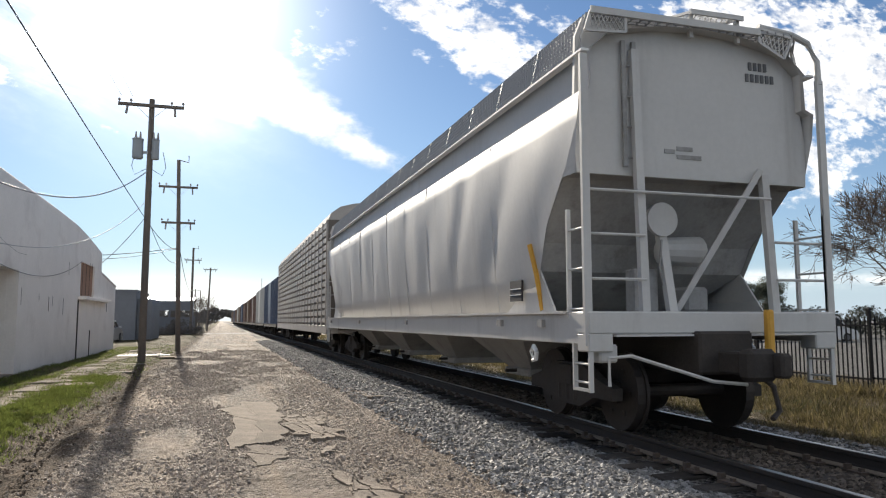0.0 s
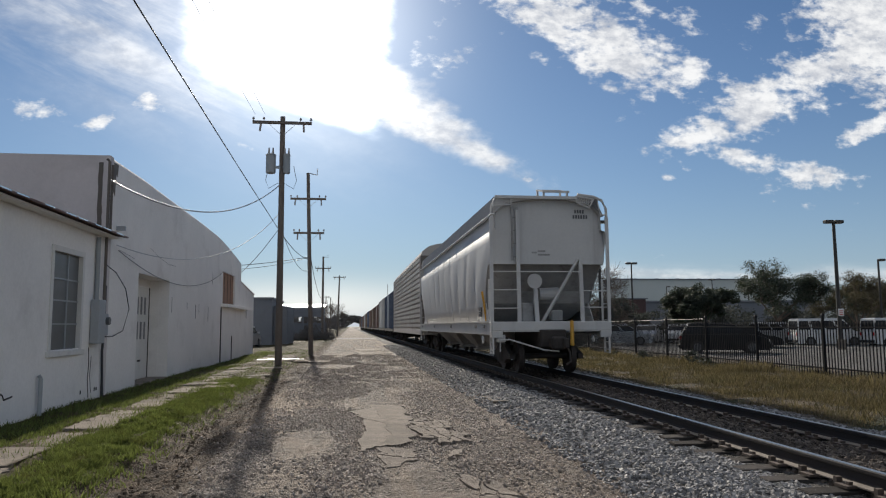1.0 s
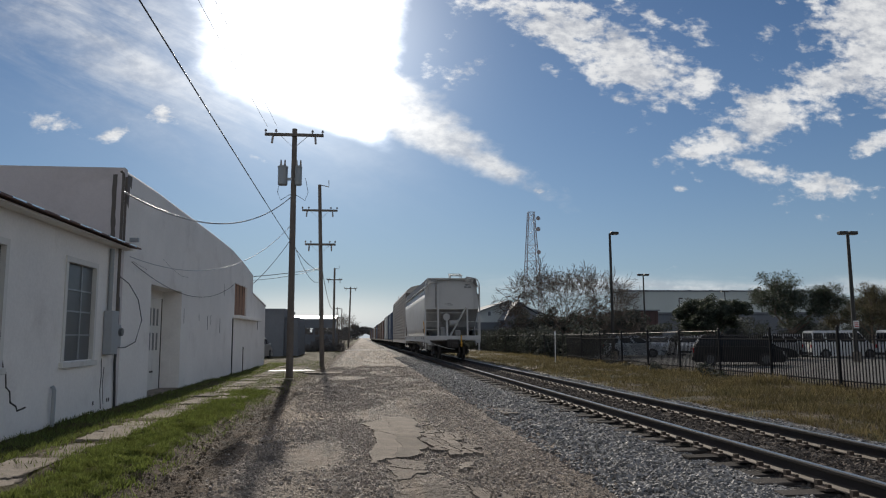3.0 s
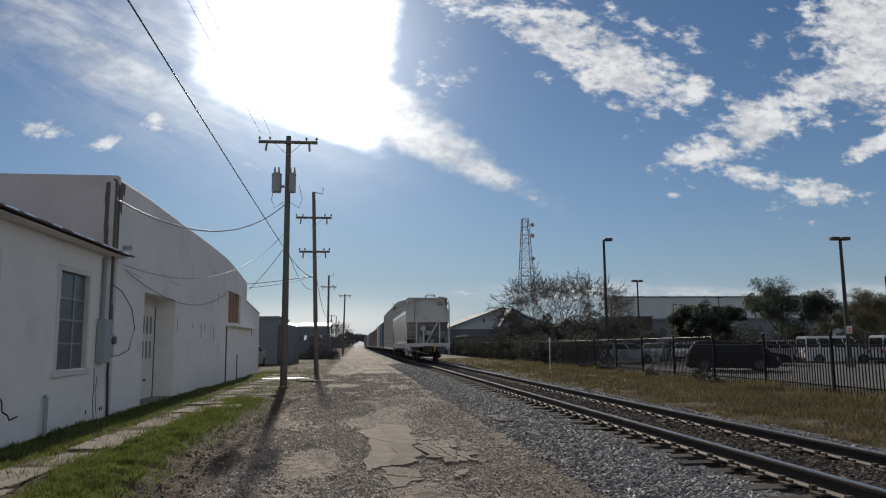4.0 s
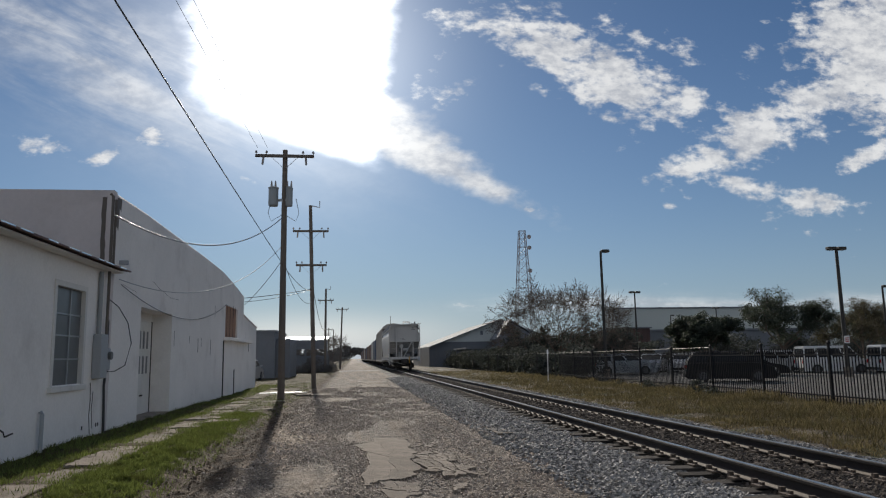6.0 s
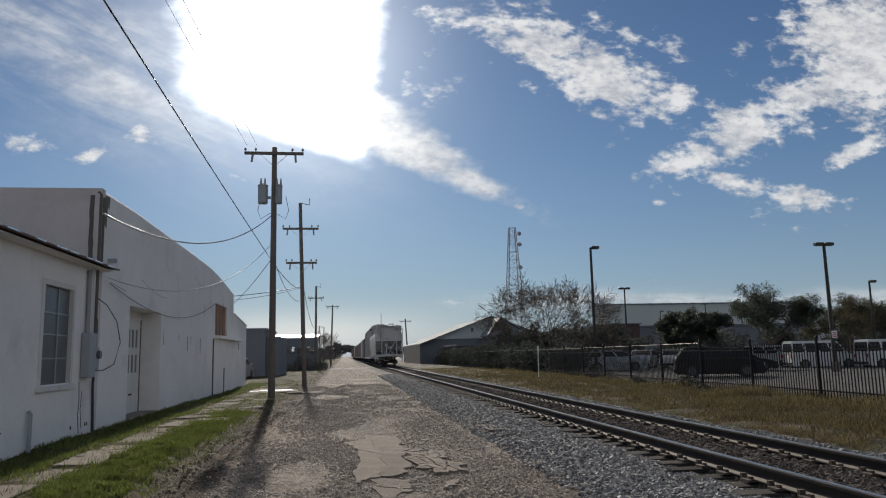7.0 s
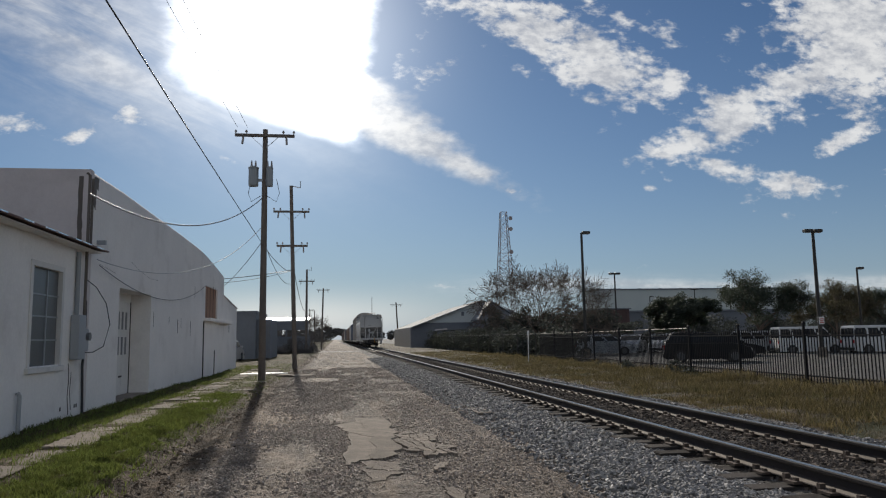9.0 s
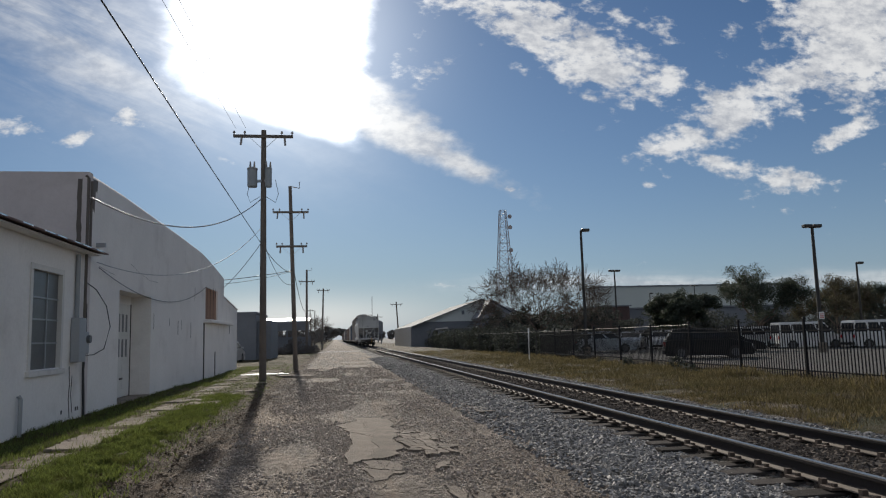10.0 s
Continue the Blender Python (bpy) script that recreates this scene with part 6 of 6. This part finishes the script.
lamp_a = lot_lamp(30.4, 42.0, 8.1, (-1, 1), "dark lot lamp with two flat heads", 0.12)
lot_lamp(17.75, 50.0, 9.1, (1,), "dark lot lamp with one flat head", 0.11)
lot_lamp(30.2, 75.0, 8.3, (-1, 1), "dark lot lamp with two flat heads, farther off")
lot_lamp(46.0, 58.0, 7.2, (1,), "dark lot lamp with one flat head")
lot_lamp(63.0, 120.0, 9.4, (-1, 1), "far dark lot lamp with two heads")
lot_lamp(69.7, 120.0, 10.1, (-1,), "far dark lot lamp with one head")
lot_lamp(54.6, 120.0, 8.2, (1,), "far dark lot lamp with one head")


def build_sign():
    s = thing("parking_sign", "small white and red sign fixed to a lamp pole", "sign", pose(30.4, 41.84, 2.05))
    part("panel", box(fresh(), -0.18, 0.18, -0.04, -0.015, 0.0, 0.46, 0.004), MAT["signwhite"], s)
    for z in (0.08, 0.18, 0.30):
        part("sign_bar", box(fresh(), -0.13, 0.13, -0.046, -0.04, z, z + 0.05), MAT["signred"], s)


build_sign()


def build_boards():
    for k, (x, y, w, turn) in enumerate(((-3.6, 35.2, 0.5, 4), (-3.2, 35.9, 0.35, -6), (-2.9, 34.9, 0.3, 2))):
        b = thing("white_board", "white painted board lying on the ground by a pole", "board", pose(x, y, ground_height(x, y) + 0.06, 0, 0, turn), "boards on the ground")
        part("plank", box(fresh(), -0.75, 0.75, -w / 2, w / 2, -0.03, 0.0, 0.005), MAT["white"], b)


build_boards()


# ---- far buildings and the lattice tower ----
def build_warehouse():
    h = thing("warehouse", "large pale sheet-metal warehouse beyond the lot", "building")
    part("wall", box(fresh(), 56, 104, 150, 157, -0.5, 11.2), MAT["shed"], h)
    part("roof_edge", box(fresh(), 55.8, 104.2, 149.8, 157.2, 11.2, 11.5), MAT["sheddark"], h)
    for k in range(9):
        part("roof_vent", box(fresh(), 58 + k * 5.0, 58.5 + k * 5.0, 155, 155.6, 11.45, 11.9), MAT["sheddark"], h)
    part("lower_wall", box(fresh(), 62, 104, 148.5, 150, -0.5, 5.2), MAT["sheddark"], h)
    w = thing("warehouse_wing", "low grey warehouse wing with sloping roof", "building")
    loft_bm = loft(fresh(), [[(104, y, -0.5), (128, y, -0.5), (128, y, 5.0), (104, y, 11.0)] for y in (152, 157)])
    part("wall", loft_bm, MAT["shed"], w)


def build_red_shed():
    h = thing("red_shed", "dark red steel shed beside the lot", "building")
    part("wall", box(fresh(), 33.4, 37.2, 88, 97, -0.3, 4.8, 0.03), MAT["brickred"], h)
    part("roof", box(fresh(), 33.2, 37.4, 87.8, 97.2, 4.8, 4.95), MAT["sheddark"], h)
    for k in range(5):
        part("wall_rib", box(fresh(), 33.7 + k * 0.78, 33.8 + k * 0.78, 87.93, 88.0, 0, 4.75), MAT["brickred"], h)
    d = thing("dark_shed", "long low dark shed in the shade", "building")
    part("wall", box(fresh(), 37.6, 66, 95, 105, -0.3, 4.6, 0.03), MAT["sheddark"], d)
    part("roof", box(fresh(), 37.42, 66.2, 94.8, 105.2, 4.6, 4.85), MAT["sheddark"], d)


def build_gable_shed():
    h = thing("gabled_shed", "wide gabled shed with pale upper cladding and dark walls", "building")
    y0, y1 = 110, 140
    part("wall", box(fresh(), 11.4, 32.2, y0, y1, -0.3, 3.08), MAT["sheddark"], h)
    part("upper_wall", loft(fresh(), [[(11.5, y, 3.08), (32.1, y, 3.08), (31.2, y, 3.88), (13.6, y, 3.88)] for y in (y0 + 0.02, y1 - 0.02)]), MAT["sheddark"], h)
    part("gable", loft(fresh(), [[(13.6, y, 3.88), (31.2, y, 3.88), (22.6, y, 7.0), (22.2, y, 7.0)] for y in (y0 - 0.05, y1)]), MAT["gablepale"], h, "pale sheet-metal gable")
    bm = fresh()
    loft(bm, [[(11.4, y, 3.10), (22.4, y, 7.1), (33.4, y, 3.10), (33.4, y, 3.24), (22.4, y, 7.26), (11.4, y, 3.24)] for y in (y0 - 0.8, y1 + 0.6)])
    part("roof", bm, MAT["roofgrey"], h, "grey sheet-metal roof")
    part("vent_cowl", box(fresh(), 19.3, 19.7, y0 - 0.15, y0 - 0.05, 4.9, 5.5), MAT["sheddark"], h)
    s = thing("small_gabled_shed", "small dark gabled shed in front of the wide one", "building")
    part("wall", loft(fresh(), [[(20.9, y, -0.3), (25.4, y, -0.3), (25.4, y, 5.0), (22.7, y, 6.6), (20.9, y, 4.2)] for y in (104, 109)]), MAT["sheddark"], s)
    part("roof", loft(fresh(), [[(20.6, y, 4.0), (22.7, y, 6.7), (25.7, y, 4.95), (25.7, y, 5.1), (22.7, y, 6.85), (20.6, y, 4.15)] for y in (103.7, 109.2)]), MAT["sheddark"], s)
    lean = thing("lean_to_shed", "low dark lean-to shed by the brush", "building")
    part("wall", box(fresh(), 14.5, 24, 92, 103, -0.3, 2.6), MAT["sheddark"], lean)
    part("roof", box(fresh(), 14.2, 24.3, 91.6, 103.3, 2.6, 2.8), MAT["sheddark"], lean)


def build_tower():
    t = thing("lattice_tower", "tall steel lattice radio tower with round antennas", "tower", pose(43.1, 180.0, -0.3))
    h, n = 33.8, 16
    w = lambda z: 2.7 - (2.7 - 0.75) * z / h
    for sx, sy in ((-1, -1), (1, -1), (1, 1), (-1, 1)):
        part("leg", tube(fresh(), [(sx * w(z), sy * w(z), z) for z in (0, h / 2, h)], 0.09, 6), MAT["towersteel"], t)
    for k in range(n):
        za, zb = h * k / n, h * (k + 1) / n
        bm = fresh()
        for i in range(4):
            c = ((-1, -1), (1, -1), (1, 1), (-1, 1))
            (ax, ay), (bx, by) = c[i], c[(i + 1) % 4]
            bar(bm, (ax * w(zb), ay * w(zb), zb), (bx * w(zb), by * w(zb), zb), 0.08)
            bar(bm, (ax * w(za), ay * w(za), za), (bx * w(zb), by * w(zb), zb), 0.055)
            bar(bm, (bx * w(za), by * w(za), za), (ax * w(zb), ay * w(zb), zb), 0.055)
        part("bracing", bm, MAT["towersteel"], t)
    for z in (h - 1.8, h - 4.6, h - 10.5):
        part("dish_antenna", tube(fresh(), [(1.5, -1.0, z), (1.5, -1.35, z), (1.5, -1.5, z)], [0.15, 0.5, 0.55], 16), MAT["towersteel"], t)


def build_far_left():
    h = thing("dark_block_building", "plain dark flat-roofed building past the annex", "building")
    part("wall", box(fresh(), -16, -6.9, 66, 76, -0.3, 4.05), MAT["sheddark"], h)
    part("roof", box(fresh(), -16.1, -6.8, 65.9, 76.1, 4.05, 4.25), MAT["sheddark"], h)
    part("lean_to", box(fresh(), -6.88, -5.7, 67, 75, -0.3, 3.5), MAT["sheddark"], h)
    s = thing("open_shed", "open-sided shed with a bright white metal roof", "shed")
    part("roof", loft(fresh(), [[(x, 92, 3.95), (x, 99, 4.5), (x, 99, 4.62), (x, 92, 4.07)] for x in (-14, -3.2)]), MAT["brightroof"], s, "sunlit white sheet roof")
    part("fascia", box(fresh(), -14, -3.2, 91.9, 92, 2.85, 3.93), MAT["sheddark"], s)
    part("back_wall", box(fresh(), -14, -3.2, 99, 99.2, -0.2, 2.2), MAT["sheddark"], s)
    for k in range(5):
        part("post", box(fresh(), -13.8 + k * 2.6, -13.6 + k * 2.6, 92, 92.2, -0.2, 3.9), MAT["sheddark"], s)
    part("counter", box(fresh(), -14, -3.2, 92.3, 92.6, -0.2, 2.05), MAT["sheddark"], s)
    for k, x in enumerate((-6.6, -5.9, -5.1, -4.2)):
        part("crate", box(fresh(), x, x + 0.5, 93, 93.5, 2.05, 2.05 + (0.2, 0.35, 0.15, 0.3)[k]), MAT["rackdark"], s)
    t = thing("water_tank", "far dark cylindrical tank on legs", "tank", pose(12.2, 210, -0.2))
    part("tank", tube(fresh(), [(0, 0, 3), (0, 0, 6.4), (0, 0, 6.9)], [1.5, 1.5, 0.8], 14), MAT["sheddark"], t)
    for sx, sy in ((-1, -1), (1, -1), (1, 1), (-1, 1)):
        part("leg", bar(fresh(), (sx, sy, 0), (sx, sy, 3.1), 0.25), MAT["sheddark"], t)
    m = thing("radio_mast", "thin far radio mast", "mast", pose(13.2, 260, 0))
    part("mast", tube(fresh(), [(0, 0, 0), (0, 0, 16.5)], 0.09, 6), MAT["towersteel"], m)


build_warehouse()
build_red_shed()
build_gable_shed()
build_tower()
build_far_left()


# ---- trees and brush ----
def grow(bm, rng, p, d, r, length, depth, tips, spread_deg=32, droop=0.0):
    """A limb that tapers, bends and forks."""
    pts, rr = [Vector(p)], [r]
    n = 3
    for k in range(n):
        d = (d + Vector((rng.uniform(-1, 1), rng.uniform(-1, 1), rng.uniform(-0.6, 0.9) - droop)) * 0.16).normalized()
        pts.append(pts[-1] + d * length / n)
        rr.append(r * (1 - 0.35 * (k + 1) / n))
    tube(bm, pts, [max(q, 0.013) for q in rr], 6 if r > 0.05 else 3)
    tips.append(pts[-1])
    if depth == 0:
        return
    for k in range(5 if depth in (1, 2) else 3):
        a = rng.uniform(0, 2 * math.pi)
        side = d.orthogonal().normalized()
        side = Matrix.Rotation(a, 3, d) @ side
        nd = (d + side * math.tan(radians(rng.uniform(spread_deg * 0.6, spread_deg * 1.35)))).normalized()
        start = pts[rng.choice((2, 3, 3))]
        grow(bm, rng, start, nd, rr[-1] * rng.uniform(0.6, 0.8), length * rng.uniform(0.62, 0.85), depth - 1, tips, spread_deg, droop)


def leaf_cloud(rng, centres, per, size, leaf):
    verts, faces = [], []
    for c, r in centres:
        for k in range(per):
            v = Vector((rng.gauss(0, 1), rng.gauss(0, 1), rng.gauss(0, 1)))
            v = v.normalized() * r * rng.uniform(0.2, 1.0) ** 0.5
            p = c + Vector((v.x, v.y, v.z * 0.75))
            a = Vector((rng.uniform(-1, 1), rng.uniform(-1, 1), rng.uniform(-1, 1))).normalized() * size * rng.uniform(0.6, 1.3)
            b = a.orthogonal().normalized() * a.length * 0.55
            i = len(verts)
            verts += [p - a, p + b, p + a, p - b]
            faces.append((i, i + 1, i + 2, i + 3))
    me = bpy.data.meshes.new("crown")
    me.from_pydata(verts, [], faces)
    me.materials.append(leaf)
    return me


def tree(name, label, at, height, trunk_h, spread_r, seed, mat, leaf_size=0.16, per=46, bare=False, depth=3, spread_deg=34):
    rng = random.Random(seed)
    t = thing(name, label, "tree", at)
    bm, tips = fresh(), []
    r = (0.019 if bare else 0.025) * height
    tube(bm, [(0, 0, -0.2), (0.03, 0, trunk_h * 0.5), (0.0, 0.05, trunk_h)], [r * 1.25, r, r * 0.9], 8)
    for k in range(7 if bare else 5):
        a = k * 2 * math.pi / (7 if bare else 5) + rng.uniform(-0.4, 0.4)
        tilt = rng.uniform(0.35, 1.1) * spread_r / height * (1.8 if bare else 1.6)
        d = Vector((math.cos(a) * tilt, math.sin(a) * tilt, 1)).normalized()
        limb = fresh()
        grow(limb, rng, (0, 0, trunk_h * rng.uniform(0.8, 1.0)), d, r * 0.6, (height - trunk_h) * 0.40, depth, tips, spread_deg)
        part("limb", limb, MAT["bark"], t)
    part("trunk", bm, MAT["bark"], t)
    if not bare:
        keep = [p for p in tips if p.z > trunk_h]
        cents = [(p, spread_r * rng.uniform(0.08, 0.19)) for p in keep]
        crown = new("crown", leaf_cloud(rng, cents, per, leaf_size, mat))
        crown.parent = t
    return t


tree("bare_tree", "wide bare tree with fine twigs beyond the fence", pose(20.0, 70, 0), 8.9, 1.6, 6.2, 21, MAT["leafdry"], bare=True, depth=5, spread_deg=46)
tree("oak_tree", "dense dark green live oak by the lot", pose(27.9, 55, 0), 4.8, 1.0, 2.7, 5, MAT["leaf"], 0.075, 120, depth=3)
tree("oak_tree", "rounded dark green tree with visible limbs", pose(38.0, 61, 0), 6.9, 2.0, 4.2, 8, MAT["leaf"], 0.07, 80, depth=3)
tree("autumn_tree", "thin tree with sparse brownish leaves", pose(47.5, 63, 0), 6.2, 1.4, 3.4, 13, MAT["leafdry"], 0.06, 60, depth=3)
tree("autumn_tree", "thin tree with sparse brownish leaves", pose(55.5, 66, 0), 6.4, 1.4, 3.6, 17, MAT["leaf"], 0.07, 80, depth=3)
tree("oak_tree", "dark green tree behind the lot", pose(60, 78, 0), 6.4, 1.4, 4.2, 19, MAT["leaf"], 0.12, 50, depth=3)
tree("bare_tree", "small bare tree at the far end of the lane", pose(-5.5, 175, 0), 7.5, 1.2, 4.0, 31, MAT["leafdry"], bare=True, depth=4)


def brush(name, label, seed, rows, mat, leaf=0.2, per=26):
    """Bushes along a line: rows of x, y, radius, height."""
    rng = random.Random(seed)
    cents = []
    for x, y, r, h in rows:
        for k in range(max(3, int(h / r * 3))):
            cents.append((Vector((x + rng.uniform(-r, r), y + rng.uniform(-r, r), rng.uniform(0.25, 1.0) * h - 0.2)), r * rng.uniform(0.5, 0.8)))
    ob = new(name, leaf_cloud(rng, cents, per, leaf, mat))
    tagged(ob, label, "brush", kind="stuff")


tree("bare_tree", "tall thin tree with sparse leaves by the lot", pose(38.5, 32.0, 0), 9.4, 2.2, 4.2, 41, MAT["leafdry"], bare=True, depth=5, spread_deg=36)

R = random.Random(2)
brush("lot_hedge", "dark hedge at the side of the lot", 9, [(52 + k * 0.7, 66 - k * 0.75, R.uniform(0.9, 1.6), R.uniform(2.2, 3.6)) for k in range(50)], MAT["brush"], 0.15, 90)
brush("tree_brush", "dark scrub under the bare tree", 10, [(16.0 + k * 0.45, 71 + R.uniform(0, 4), R.uniform(0.9, 1.4), R.uniform(3.0, 4.9)) for k in range(28)], MAT["brush"], 0.12, 110)
brush("fence_brush", "dark tangled brush behind the wire fence", 3, [(14.6 + R.uniform(-0.6, 1.6), 47 + k * 0.85, R.uniform(0.7, 1.2), R.uniform(1.6, 2.6)) for k in range(80)], MAT["brush"], 0.10, 110)
brush("lot_brush", "dark hedge and scrub along the far side of the lot", 4, [(20 + k * 0.8, 72 + R.uniform(0, 8) + max(0, k - 30) * 0.1, R.uniform(0.9, 1.6), R.uniform(2.4, 3.9)) for k in range(62)], MAT["brush"], 0.15, 110)
brush("far_brush", "hazy scrub at the far end of the lane", 6, [(-22 + k * 0.55, 150 + R.uniform(0, 60), R.uniform(1.2, 2.2), R.uniform(2.2, 4.6)) for k in range(36)], MAT["farbrush"], 0.09, 130)
brush("shed_brush", "grey leafless scrub before the open shed", 12, [(-9 + k * 0.45, 88 + R.uniform(-1, 1), R.uniform(0.5, 0.9), R.uniform(0.8, 1.9)) for k in range(15)], MAT["farbrush"], 0.08, 100)
brush("far_woods", "distant low treeline on the horizon", 7, [(-420 + k * 7.5, 480 + R.uniform(0, 80), R.uniform(5, 8), R.uniform(6, 10)) for k in range(120)], MAT["farbrush"], 0.8, 260)
brush("verge_bushes", "small dark shrubs in the dry verge by the fence", 8, [(12.3, 24.5, 0.5, 0.7), (12.4, 23.3, 0.4, 0.5), (12.3, 29.5, 0.45, 0.6), (12.5, 32.5, 0.4, 0.5), (12.2, 16.6, 0.4, 0.35)], MAT["brush"], 0.07, 90)


# ---- what moves ----
RUN = [(0.0, 7.0), (0.1, 8.3), (0.2, 9.5), (0.3, 10.7), (0.4, 11.9), (0.5, 13.05), (1.0, 19.2), (1.5, 25.3), (2.0, 31.4), (2.5, 37.3), (3.0, 43.2), (4.0, 55.0), (5.0, 66.8), (6.0, 77.8), (7.0, 88.6), (8.0, 99.0), (9.0, 109.2), (10.0, 119.4)]


def travelled(t):
    for (a, p), (b, q) in zip(RUN, RUN[1:]):
        if t <= b:
            return p + (q - p) * (t - a) / (b - a)
    return RUN[-1][1]


def motions():
    for car, offset, wheels in TRAIN:
        walk(car, [(t, pose(TRACK_X, s + offset, RAIL_Z)) for t, s in RUN])
    # the rolling wheels of the last two cars
    for car, offset, wheels in TRAIN[:2]:
        for ob, y in wheels:
            walk(ob, [(k / 30, pose(0, y, 0.46, -math.degrees((travelled(k / 30) - 7.0) / 0.46) % 360)) for k in range(301)])


motions()
